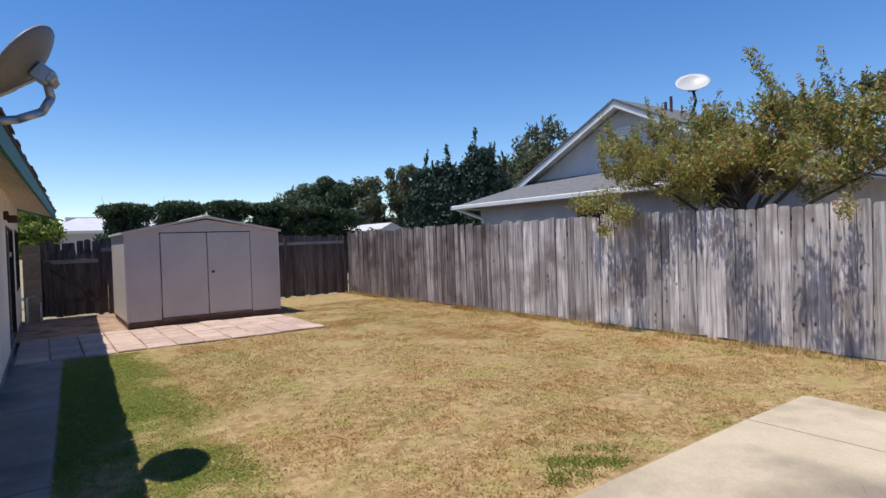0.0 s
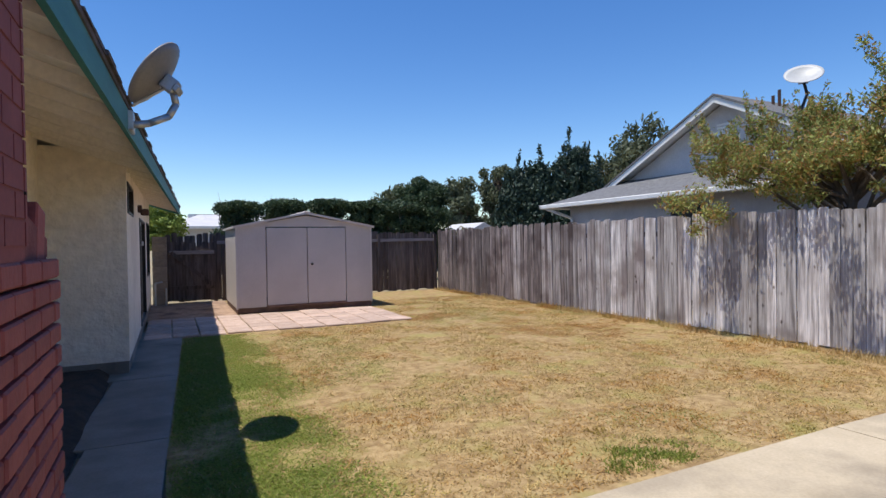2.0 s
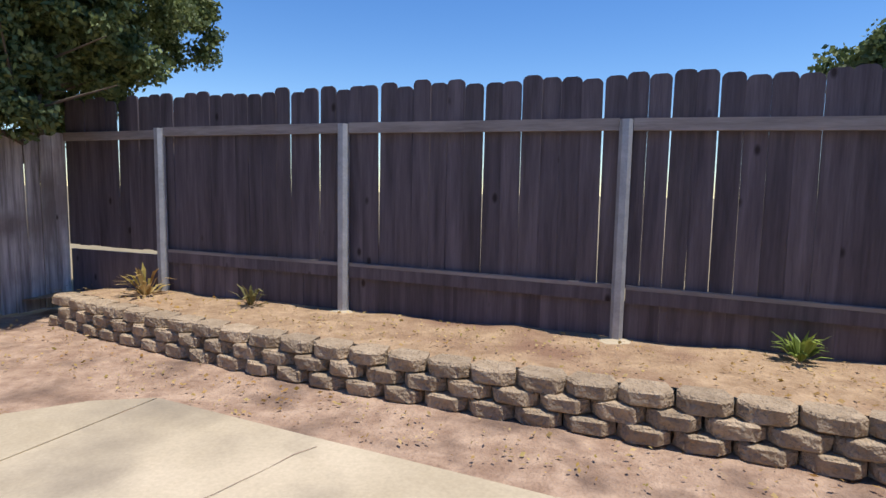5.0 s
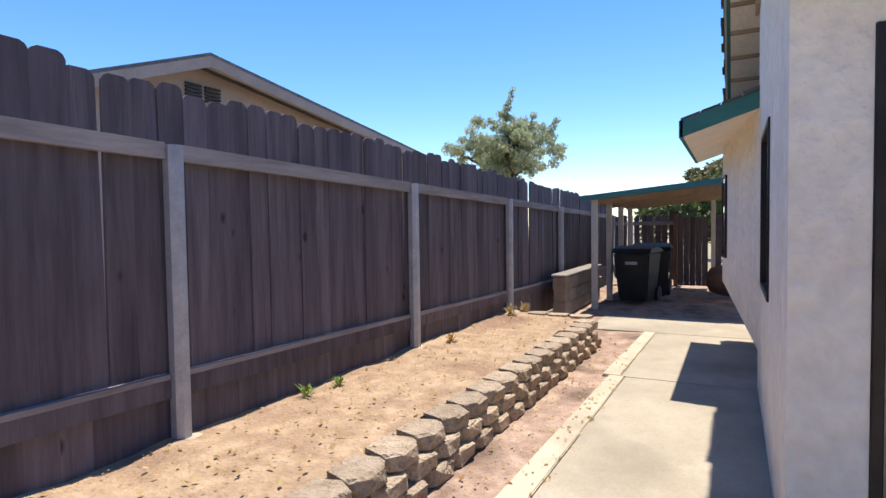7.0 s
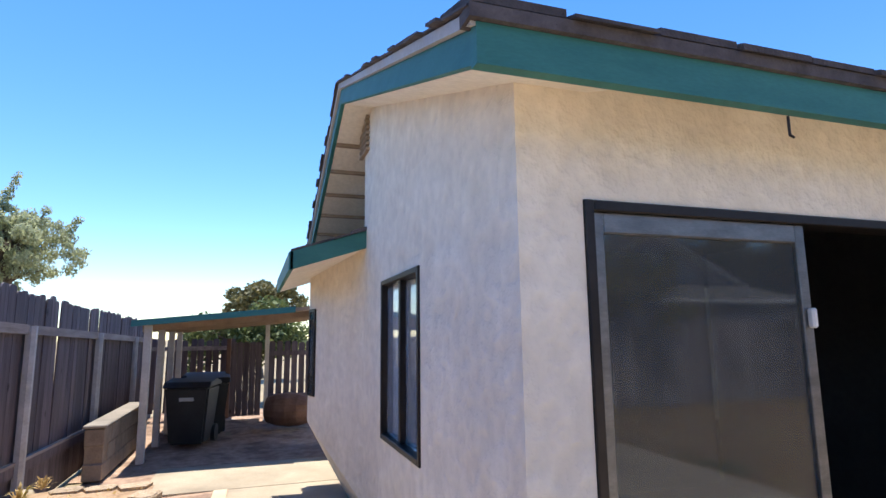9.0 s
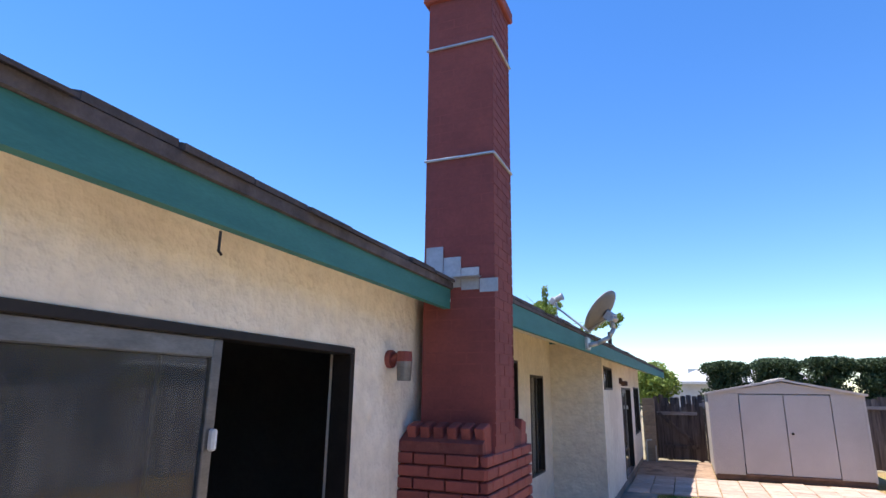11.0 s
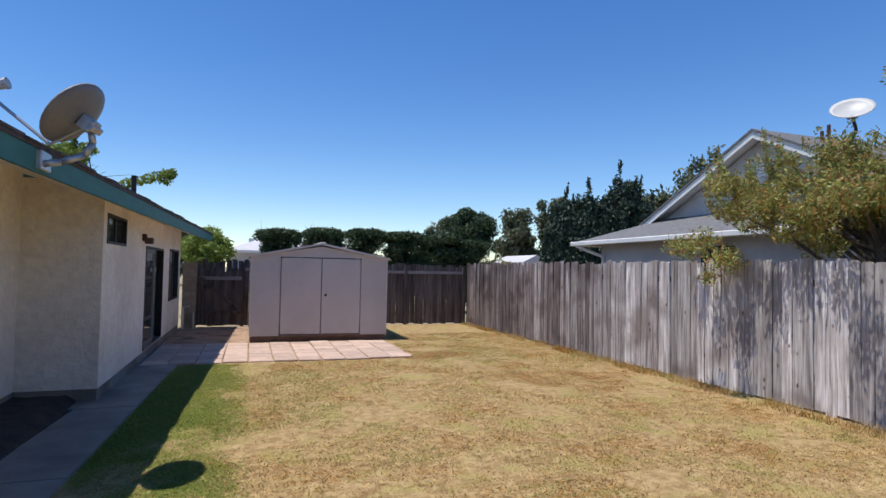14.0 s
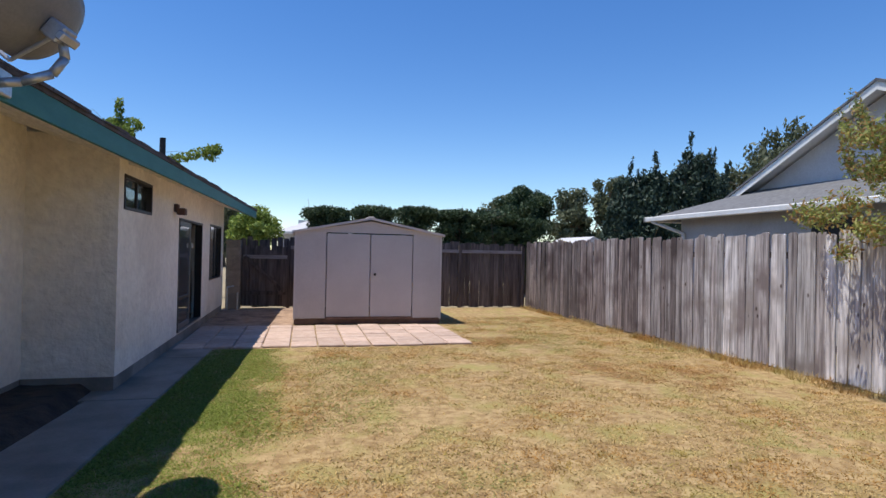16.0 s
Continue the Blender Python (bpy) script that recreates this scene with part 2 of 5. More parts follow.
L_CYP = leaf_mat("juniper_needles", (0.016, 0.034, 0.026), (0.05, 0.08, 0.052), 0.06)
L_EUC = leaf_mat("eucalyptus_leaves", (0.06, 0.08, 0.045), (0.16, 0.175, 0.10), 0.25)
L_PEPPER = leaf_mat("pepper_leaves", (0.28, 0.31, 0.17), (0.50, 0.52, 0.33), 0.5)
L_LIME = leaf_mat("lime_leaves", (0.13, 0.20, 0.035), (0.30, 0.36, 0.08), 0.3)
L_DRYBUSH = leaf_mat("dry_bush_leaves", (0.12, 0.12, 0.05), (0.28, 0.24, 0.10), 0.2)
BLADE = leaf_mat("grass_blades", (0.40, 0.28, 0.115), (0.67, 0.505, 0.245), 0.35, 0.8, [((.84, .66, .46), 1.2, .48), ((.70, .77, .50), 3.4, .51), ((.70, .66, .58), 11.0, .50), ((1.28, 1.26, 1.3), 6.0, .55)])
BLADE_G = leaf_mat("green_grass_blades", (0.23, 0.235, 0.07), (0.41, 0.385, 0.145), 0.35, 0.8, [((.78, .86, .62), 3.0, .5), ((.80, .82, .70), 13.0, .53)])
BLADE_S = leaf_mat("lush_grass_blades", (0.145, 0.20, 0.035), (0.33, 0.37, 0.08), 0.4, 0.8)
BLADE_R = leaf_mat("rusty_grass_blades", (0.34, 0.18, 0.075), (0.52, 0.30, 0.13), 0.3, 0.8, [((.8, .8, .75), 9.0, .5)])


# ---- builders ----
def part(name, bm, material, parent=None, label="", smooth=False):
    me = bpy.data.meshes.new(name)
    bm.to_mesh(me)
    bm.free()
    me.materials.append(material)
    if smooth:
        for p in me.polygons:
            p.use_smooth = True
    ob = new(name, me)
    if parent is not None:
        ob.parent = parent
    if label:
        ob["label"] = label
    return ob


def share(name, me, parent, m):
    ob = new(name, me)
    ob.parent = parent
    ob.matrix_basis = m
    return ob


def thing(name, label, category, at=(0, 0, 0), group="", kind="", rz=0):
    ob = new(name)
    ob.matrix_basis = pose(*at, 0, 0, rz)
    return tagged(ob, label, category, group, kind)


def box(bm, x0, y0, z0, x1, y1, z1, bevel=0.0, m=None):
    g = bmesh.ops.create_cube(bm, size=1.0)
    vs = g["verts"]
    for v in vs:
        v.co = Vector((x0 + (v.co.x + .5) * (x1 - x0), y0 + (v.co.y + .5) * (y1 - y0), z0 + (v.co.z + .5) * (z1 - z0)))
    if bevel:
        es = list({e for v in vs for e in v.link_edges})
        r = bmesh.ops.bevel(bm, geom=es, offset=bevel, segments=1, affect="EDGES", profile=0.5)
        vs = list({v for f in r["faces"] for v in f.verts} | {v for v in vs if v.is_valid})
    if m is not None:
        bmesh.ops.transform(bm, matrix=m, verts=vs)
    return vs


def boxpart(name, dims, material, parent=None, label="", bevel=0.0):
    bm = bmesh.new()
    box(bm, *dims, bevel)
    return part(name, bm, material, parent, label)


def prism(bm, poly, axis, a, b):
    """A polygon of 2D points pushed along an axis from a to b."""
    def at(p, q):
        return {"x": (q, p[0], p[1]), "y": (p[0], q, p[1]), "z": (p[0], p[1], q)}[axis]
    v0 = [bm.verts.new(at(p, a)) for p in poly]
    v1 = [bm.verts.new(at(p, b)) for p in poly]
    n = len(poly)
    bm.faces.new(v0)
    bm.faces.new(v1[::-1])
    for i in range(n):
        bm.faces.new((v0[i], v1[i], v1[(i + 1) % n], v0[(i + 1) % n]))
    bmesh.ops.recalc_face_normals(bm, faces=bm.faces[:])


def tube(bm, p, q, r0, r1=None, seg=10):
    p, q = Vector(p), Vector(q)
    r1 = r0 if r1 is None else r1
    d = q - p
    m = Matrix.Translation((p + q) / 2) @ d.to_track_quat("Z", "Y").to_matrix().to_4x4()
    bmesh.ops.create_cone(bm, cap_ends=True, segments=seg, radius1=r0, radius2=r1, depth=d.length, matrix=m)


def path_tube(bm, pts, r, seg=8):
    for a, b in zip(pts, pts[1:]):
        tube(bm, a, b, r, r, seg)


def wall_with_holes(name, axis, at, thick, u0, u1, z0, z1, holes, material, label):
    """An upright wall across axis x or y at `at`, running u0..u1, with real openings (ua, ub, za, zb)."""
    us = sorted({u0, u1, *[h[0] for h in holes], *[h[1] for h in holes]})
    zs = sorted({z0, z1, *[h[2] for h in holes], *[h[3] for h in holes]})
    bm = bmesh.new()
    for ua, ub in zip(us, us[1:]):
        for za, zb in zip(zs, zs[1:]):
            c = ((ua + ub) / 2, (za + zb) / 2)
            if any(h[0] < c[0] < h[1] and h[2] < c[1] < h[3] for h in holes):
                continue
            if axis == "x":
                box(bm, at - thick, ua, za, at, ub, zb)
            else:
                box(bm, ua, at, za, ub, at + thick, zb)
    bmesh.ops.remove_doubles(bm, verts=bm.verts[:], dist=0.0005)
    bm.verts.index_update()
    dup = {}
    for f in bm.faces:
        dup.setdefault(frozenset(v.index for v in f.verts), []).append(f)
    bmesh.ops.delete(bm, geom=[f for fs in dup.values() if len(fs) > 1 for f in fs], context="FACES_ONLY")
    return tagged(part(name, bm, material), label, "wall", kind="structure")


def quick_mesh(name, verts, faces, material, parent=None, label=""):
    me = bpy.data.meshes.new(name)
    me.vertices.add(len(verts))
    me.vertices.foreach_set("co", np.asarray(verts, np.float32).ravel())
    k = faces.shape[1]
    me.loops.add(faces.size)
    me.loops.foreach_set("vertex_index", faces.astype(np.int32).ravel())
    me.polygons.add(len(faces))
    me.polygons.foreach_set("loop_start", np.arange(0, faces.size, k, dtype=np.int32))
    me.polygons.foreach_set("use_smooth", np.zeros(len(faces), dtype=bool))
    me.update(calc_edges=True)
    me.materials.append(material)
    ob = new(name, me)
    if parent is not None:
        ob.parent = parent
    if label:
        ob["label"] = label
    return ob


def leaves(name, centres, radii, count, size, material, parent, rng, long=2.0, shell=0.55, droop=0.0):
    """Many small leaf blades in clumps about the given centres."""
    c = np.asarray(centres, float)
    r = np.asarray(radii, float)
    if r.ndim == 1:
        r = np.repeat(r[:, None], 3, axis=1)
    w = r[:, 0] * r[:, 1] + 1e-6
    pick = rng.choice(len(c), count, p=w / w.sum())
    d = rng.normal(size=(count, 3))
    d /= np.linalg.norm(d, axis=1)[:, None]
    rad = shell + (1 - shell) * rng.random(count) ** 0.7
    rad *= 0.8 + 0.35 * rng.random(count)
    pos = c[pick] + d * r[pick] * rad[:, None]
    a = rng.normal(size=(count, 3))
    a[:, 2] -= droop
    a /= np.linalg.norm(a, axis=1)[:, None]
    b = np.cross(a, rng.normal(size=(count, 3)))
    b /= np.linalg.norm(b, axis=1)[:, None] + 1e-9
    s = size * (0.6 + 0.8 * rng.random(count))[:, None]
    v = np.stack([pos - a * s * long / 2, pos + b * s / 2, pos + a * s * long / 2, pos - b * s / 2], axis=1).reshape(-1, 3)
    f = np.arange(4 * count).reshape(-1, 4)
    return quick_mesh(name, v, f, material, parent)


def limbs(parent, base, top, r, ends, rng, label=""):
    """A bent tapered trunk and limbs to the given ends."""
    bm = bmesh.new()
    base, top = Vector(base), Vector(top)
    mid = base.lerp(top, 0.5) + Vector((rng.normal() * r, rng.normal() * r, 0))
    tube(bm, base, mid, r, r * 0.8, 9)
    tube(bm, mid, top, r * 0.8, r * 0.55, 9)
    for e in ends:
        e = Vector(e)
        s = mid.lerp(top, rng.random())
        k = s.lerp(e, 0.5) + Vector((rng.normal() * .12, rng.normal() * .12, .1 + rng.random() * .15))
        tube(bm, s, k, r * 0.42, r * 0.26, 6)
        tube(bm, k, e, r * 0.26, r * 0.07, 6)
        for _ in range(2):
            q = k.lerp(e, rng.random())
            tube(bm, q, q + Vector((rng.normal(), rng.normal(), abs(rng.normal()))) * (e - k).length * .35, r * .12, r * .03, 5)
    return part("trunk", bm, BARK, parent, label)


# ---- ground ----
bm = bmesh.new()
bmesh.ops.create_circle(bm, cap_ends=True, segments=48, radius=900)
bmesh.ops.translate(bm, verts=bm.verts[:], vec=(0, 0, -0.05))
tagged(part("ground", bm, FAR_GROUND), "dry brown open ground reaching the horizon", "ground", kind="structure")


def uneven(name, x0, y0, x1, y1, step, z, amp, material, label, category, f=1.3, inside=None):
    """A gently uneven sheet with a skirt."""
    nx, ny = max(2, int((x1 - x0) / step)), max(2, int((y1 - y0) / step))
    bm = bmesh.new()
    g = {}
    for i in range(nx + 1):
        for j in range(ny + 1):
            x, y = x0 + (x1 - x0) * i / nx, y0 + (y1 - y0) * j / ny
            h = z(x, y) if callable(z) else z
            h += amp * noise.noise(Vector((x * f, y * f, 0.3))) + amp * .5 * noise.noise(Vector((x * f * 4, y * f * 4, 1.3)))
            g[i, j] = bm.verts.new((x, y, h))
    for i in range(nx):
        for j in range(ny):
            x, y = x0 + (x1 - x0) * (i + .5) / nx, y0 + (y1 - y0) * (j + .5) / ny
            if inside is None or inside(x, y):
                bm.faces.new((g[i, j], g[i + 1, j], g[i + 1, j + 1], g[i, j + 1]))
    bmesh.ops.delete(bm, geom=[v for v in bm.verts if not v.link_faces], context="VERTS")
    return tagged(part(name, bm, material, smooth=True), label, category, kind="structure")


def fence_x(y):
    return 6.69 if y < 7 else 6.69 - 0.14 * (y - 7) / 9.4


uneven("lawn", -1.06, -4.0, 6.8, 16.4, 0.15, -0.015, 0.016, LAWN, "patchy sun-dried lawn, straw yellow with green spots", "lawn",
       inside=lambda x, y: x < fence_x(y) + .1 and (y > 2.6 or (x > 4.2 and y > -1.9)))
uneven("dirt_strip", -8, -3.9, 6.7, -1.3, 0.12, -0.012, 0.02, BARK_MULCH, "strip of bare dirt and bark beside the retaining wall", "ground", 3,
       inside=lambda x, y: y < -2.05 or (x > 3.2 - .3 * noise.noise(Vector((x * 2, y * 2, 0))) and y < -1.62 + .3 * noise.noise(Vector((x * 1.3, y, 5))) + .14 * noise.noise(Vector((x * 5, y * 5, 2)))))


# brown dirt in place of lawn; stands in for shade between shed and gate
uneven("gate_dirt", -1.5, 12.6, .24, 16.3, 0.15, 0.0, 0.012, BARK_MULCH, "brown dirt sheet standing in for shade between shed and gate", "ground", 3)


def wall_line(s):
    """The front line of the retaining wall, s from 0 at the corner to 1 at the far end."""
    x = 5.9 - 12.0 * s
    y = -2.98 + 0.012 * (0 - x) if x < 1.5 else -3.0 - 0.030 * (x - 1.5) ** 1.85
    return x, y


def soil_edge(x):
    return wall_line(min(1, max(0, (5.9 - x) / 12.0)))[1]


uneven("raised_soil", -6.2, -4.3, 6.7, -2.85, 0.12, lambda x, y: 0.25 if x < 5.8 else 0.25 - 0.12 * (x - 5.8), 0.03, SOIL,
       "raised bed of bare reddish soil behind low wall", "ground", 2.2, inside=lambda x, y: y < soil_edge(x) - .12)

# patio, walk and house path in concrete panels, with joints between them
patio = thing("patio", "cracked beige concrete patio slab in front of the house", "patio", kind="structure")


def slab_piece(name, poly, parent, material=CONC, z0=-0.08, z1=0.0):
    bm = bmesh.new()
    prism(bm, poly, "z", z0, z1)
    top = [e for e in bm.edges if all(abs(v.co.z - z1) < 1e-5 for v in e.verts)]
    bmesh.ops.bevel(bm, geom=top, offset=0.006, segments=2, affect="EDGES")
    return part(name, bm, material, parent)


J = 0.003
for poly in ([(1.1, -2.2), (2.4, -2.3), (3.57, -2.4), (3.57, 2.9), (1.1, 2.84)],
             [(-1.93, -1.33), (-1.93, -2.5), (1.1 - J, -2.2), (1.1 - J, 2.84), (-1.0, 2.78), (-1.36, 2.5), (-1.36, 1.4), (-1.93, 1.4)],
             [(3.57 + J, 1.57 + J), (4.49, 1.57 + J), (4.63, 2.84), (4.57, 2.9), (3.57 + J, 2.9)],
             [(3.57 + J, -.92 + J), (4.36, -.92 + J), (4.49, 1.57 - J), (3.57 + J, 1.57 - J)],
             [(3.57 + J, -2.4), (3.9, -2.2), (4.36, -1.6), (4.36, -.92 - J), (3.57 + J, -.92 - J)]):
    slab_piece("slab", poly, patio)
walkway = thing("side_walkway", "pale concrete walkway along the house side", "walkway", kind="structure")
xs = [-1.95, -4.6, -6.84]
for a, b in zip(xs, xs[1:]):
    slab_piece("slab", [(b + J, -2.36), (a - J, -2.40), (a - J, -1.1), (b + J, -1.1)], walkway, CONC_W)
    slab_piece("edge_strip", [(b + J, -2.50), (a - J, -2.56), (a - J, -2.404), (b + J, -2.364)], walkway, z1=.006)
slab_piece("slab", [(-8.12, -3.2), (-6.84 - J, -3.2), (-6.84 - J, -1.1), (-8.12, -1.1)], walkway, CONC_W)
uneven("side_dirt", -14.2, -4.1, -7.9, -.9, 0.14, -0.03, 0.03, BARK_MULCH, "packed brown dirt below the side canopy", "ground", 3)
path = thing("house_path", "grey concrete path beside the house wall", "path", kind="structure")
ys = [2.86, 5.1, 7.4, 9.6, 11.2]
for a, b in zip(ys, ys[1:]):
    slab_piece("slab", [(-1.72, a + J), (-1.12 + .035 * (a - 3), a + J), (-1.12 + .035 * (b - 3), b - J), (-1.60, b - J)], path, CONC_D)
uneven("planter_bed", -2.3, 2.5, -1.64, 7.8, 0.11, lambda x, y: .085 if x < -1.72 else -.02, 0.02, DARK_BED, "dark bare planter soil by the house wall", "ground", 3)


def crack(pts, w=0.012):
    bm = bmesh.new()
    r = random.Random(len(pts) * 7 + int(pts[0][0] * 10))
    fine = []
    for (xa, ya), (xb, yb) in zip(pts, pts[1:]):
        for k in range(5):
            t = k / 5
            fine.append((xa + (xb - xa) * t + r.uniform(-.02, .02), ya + (yb - ya) * t + r.uniform(-.02, .02)))
    fine.append(pts[-1])
    va = []
    for i, (x, y) in enumerate(fine):
        x2, y2 = fine[min(i + 1, len(fine) - 1)]
        x1, y1 = fine[max(i - 1, 0)]
        d = Vector((x2 - x1, y2 - y1)).normalized()
        h = w * r.uniform(.3, 1) / 2
        va.append((bm.verts.new((x - d.y * h, y + d.x * h, .003)), bm.verts.new((x + d.y * h, y - d.x * h, .003))))
    for a, b in zip(va, va[1:]):
        bm.faces.new((a[0], a[1], b[1], b[0]))
    part("crack", bm, BARK_MULCH, patio, "thin dirt-filled crack")


crack([(3.56, .57), (3.0, .62), (2.4, .5), (1.7, .6)], .007)
crack([(3.56, .57), (3.58, -.2), (3.54, -.86)], .006)
crack([(3.54, -.86), (2.93, -.94), (2.5, -1.5), (2.3, -2.2)], .006)
crack([(2.93, -.94), (2.2, -.8), (1.5, -.95)], .007)
crack([(2.9, 1.9), (2.3, 1.6), (1.7, 1.7)], .005)

# ---- house ----
H_WIN = [(4.98, 5.72, 0.30, 2.22), (6.40, 7.20, 0.65, 2.06)]
H_BUMP = [(7.97, 9.10, 1.87, 2.25), (10.75, 12.80, 0.16, 1.94), (13.75, 15.35, 0.82, 1.98)]
SL = (-1.08, 0.94, 0.06, 2.03)
wall_with_holes("wall_slider", "x", -1.93, 0.15, -1.335, 2.2, -0.05, 2.48, [SL], STUCCO, "cream stucco house wall around the sliding door")
wall_with_holes("wall_recess", "x", -2.30, 0.15, 2.2, 7.8, 0.14, 2.68, H_WIN, STUCCO, "cream stucco house wall set back behind planter")
wall_with_holes("wall_bump", "x", -1.46, 0.15, 7.8, 15.8, 0.14, 2.55, H_BUMP, STUCCO, "cream stucco house wall with small high window")
wall_with_holes("wall_return", "y", 7.8, 0.15, -2.30, -1.61, 0.14, 2.6, [], STUCCO, "short cream stucco return wall under eave")
wall_with_holes("wall_step", "y", 2.2, 0.15, -2.30, -2.08, -0.05, 2.58, [], STUCCO, "short stucco step wall behind chimney")
wall_with_holes("wall_north", "y", 15.65, 0.15, -9.0, -1.61, -0.05, 2.4, [], STUCCO, "plain stucco end wall of house")
wall_with_holes("wall_west", "x", -9.0, 0.15, -1.0, 15.8, -0.05, 2.4, [], STUCCO, "plain stucco far wall of house")
tagged(boxpart("foundation", (-1.61, 7.80, -.05, -1.467, 15.8, .138), CONC_D), "grey concrete footing below stucco wall", "foundation", kind="structure")
tagged(boxpart("foundation", (-2.45, 2.2, -.05, -2.307, 7.8, .138), CONC_D), "grey concrete footing behind planter bed", "foundation", kind="structure")
tagged(boxpart("foundation", (-2.30, 7.807, -.05, -1.612, 7.95, .138), CONC_D), "grey concrete footing under return wall", "foundation", kind="structure")
GW = (-4.07, -3.13, 0.89, 1.935)
wall_with_holes("wall_gable", "y", -1.335, 0.15, -4.75, -1.93 - .15, -0.05, 2.5, [GW], STUCCO, "cream stucco gable wall with narrow window")
RS, RL = 0.366, 0.334   # roof pitch of the wing and of the long eave


def roof_z(x):
    """Underside of the wing's roof."""
    return 2.33 + RS * (min(-1.66 - x, x + 7.32))


bm = bmesh.new()
prism(bm, [(-4.75, 2.5), (-2.10, 2.5), (-2.10, roof_z(-2.10) + .02), (-4.49, roof_z(-4.49) + .02), (-4.75, roof_z(-4.75) + .02)], "y", -1.335, -1.185)
tagged(part("wall_gable_top", bm, STUCCO), "cream stucco gable peak under roof", "wall", kind="structure")
bm = bmesh.new()
prism(bm, [(-9.0, -.05), (-4.75, -.05), (-4.75, 3.1), (-5.4, 2.9), (-7.1, 2.4), (-9.0, 2.4)], "y", -1.05, -0.9)
tagged(part("wall_gable_back", bm, STUCCO), "stucco gable wall set back above low roof", "wall", kind="structure")
# bay that juts out under a low eave, its foot tapering back to the wall
bm = bmesh.new()
v = [bm.verts.new(p) for p in ((-4.75, -1.335, .30), (-6.3, -1.62, .72), (-6.3, -1.05, .72), (-4.75, -1.05, .30),
                               (-4.75, -1.335, 2.35), (-6.3, -1.62, 2.24), (-6.3, -1.05, 2.45), (-4.75, -1.05, 2.45),
                               (-4.75, -1.20, -.05), (-6.3, -1.20, -.05), (-6.3, -1.05, -.05), (-4.75, -1.05, -.05))]
for f in ((0, 1, 5, 4), (1, 2, 6, 5), (3, 0, 4, 7), (4, 5, 6, 7), (0, 8, 9, 1), (8, 11, 10, 9), (1, 9, 10, 2), (0, 3, 11, 8), (2, 10, 11, 3), (2, 3, 7, 6)):
    bm.faces.new([v[k] for k in f])
bmesh.ops.recalc_face_normals(bm, faces=bm.faces[:])
tagged(part("wall_bay", bm, STUCCO), "warm stucco bay below low green eave", "wall", kind="structure")


def eave_shingles(parent, p0, p1, rise, tab=0.30, seed=1, thick=0.03):
    """One ragged course of shingle tabs along an edge."""
    r = random.Random(seed)
    p0, p1 = Vector(p0), Vector(p1)
    n = max(1, int((p1 - p0).length / tab))
    d = (p1 - p0) / n
    bm = bmesh.new()
    for i in range(n):
        a = p0 + d * (i + .02)
        b = p0 + d * (i + .97)
        h = r.uniform(.4, 1) * thick
        up = Vector((0, 0, h))
        o = Vector(rise)
        q = r.uniform(-.02, .012) * o.normalized()
        vs = [bm.verts.new(v) for v in (a + q, b + q, b + o, a + o, a + q + up, b + q + up, b + o + up * .4, a + o + up * .4)]
        for f in ((0, 1, 2, 3), (7, 6, 5, 4), (0, 4, 5, 1), (1, 5, 6, 2), (2, 6, 7, 3), (3, 7, 4, 0)):
            bm.faces.new([vs[k] for k in f])
    return part("shingle_course", bm, SHINGLE, parent)


house_roof = thing("house_roof", "low gable roof with dark shingles and green fascia", "roof", kind="structure")
bm = bmesh.new()   # wing roof, both slopes
prism(bm, [(-1.66, 2.485), (-4.49, 2.485 + RS * 2.83), (-7.32, 2.485), (-7.32, 2.41), (-4.49, 2.41 + RS * 2.83), (-1.66, 2.41)], "y", -1.55, 2.6)
part("roof_slope", bm, SHINGLE, house_roof)
bm = bmesh.new()   # sheathing seen from below
prism(bm, [(-1.66, 2.405), (-4.49, 2.405 + RS * 2.83), (-7.32, 2.405), (-7.32, 2.385), (-4.49, 2.385 + RS * 2.83), (-1.66, 2.385)], "y", -1.55, 2.6)
part("soffit", bm, SOFFIT, house_roof, "cream painted soffit boards")
boxpart("drip_course", (-1.72, -1.612, 2.468, -1.635, 1.68, 2.512), SHINGLE, house_roof, "dark layered shingle edge")
boxpart("fascia", (-1.70, -1.584, 2.335, -1.655, 1.68, 2.466), TEAL, house_roof, "teal green fascia board")
for s in (-1, 1):
    bm = bmesh.new()
    xa = -1.66 if s < 0 else -7.32
    prism(bm, [(xa, 2.335), (-4.49, 2.335 + RS * 2.83), (-4.49, 2.452 + RS * 2.83), (xa, 2.452)], "y", -1.58, -1.55)
    part("rake_board", bm, TEAL, house_roof, "teal green rake board")
    bm = bmesh.new()
    prism(bm, [(xa, 2.454), (-4.49, 2.454 + RS * 2.83), (-4.49, 2.498 + RS * 2.83), (xa, 2.498)], "y", -1.60, -1.55)
    part("rake_trim", bm, N_GREY, house_roof, "weathered grey rake trim")
for xa, xb in ((-1.70, -4.49), (-4.49, -7.32)):
    bm = bmesh.new()
    za, zb = roof_z(xa), roof_z(xb)
    prism(bm, [(xa, za + .004), (xb, zb + .004), (xb, zb + .028), (xa, za + .028)], "y", -1.548, -1.04)
    part("rake_soffit", bm, SOFFIT, house_roof, "cream painted soffit panels")
for i in range(14):
    x = -4.95 - i * .36
    if x > -7.2:
        boxpart("lookout", (x - .02, -1.55, roof_z(x) - .022, x + .02, -1.05, roof_z(x) + .006), WOODSHADE, house_roof)
eave_shingles(house_roof, (-1.628, -1.61, 2.513), (-1.628, 1.68, 2.513), (-.3, 0, .3 * RS), seed=2)
eave_shingles(house_roof, (-1.64, -1.615, 2.50), (-4.49, -1.615, 2.50 + RS * 2.83), (0, .3, 0), tab=.13, seed=3, thick=.016)
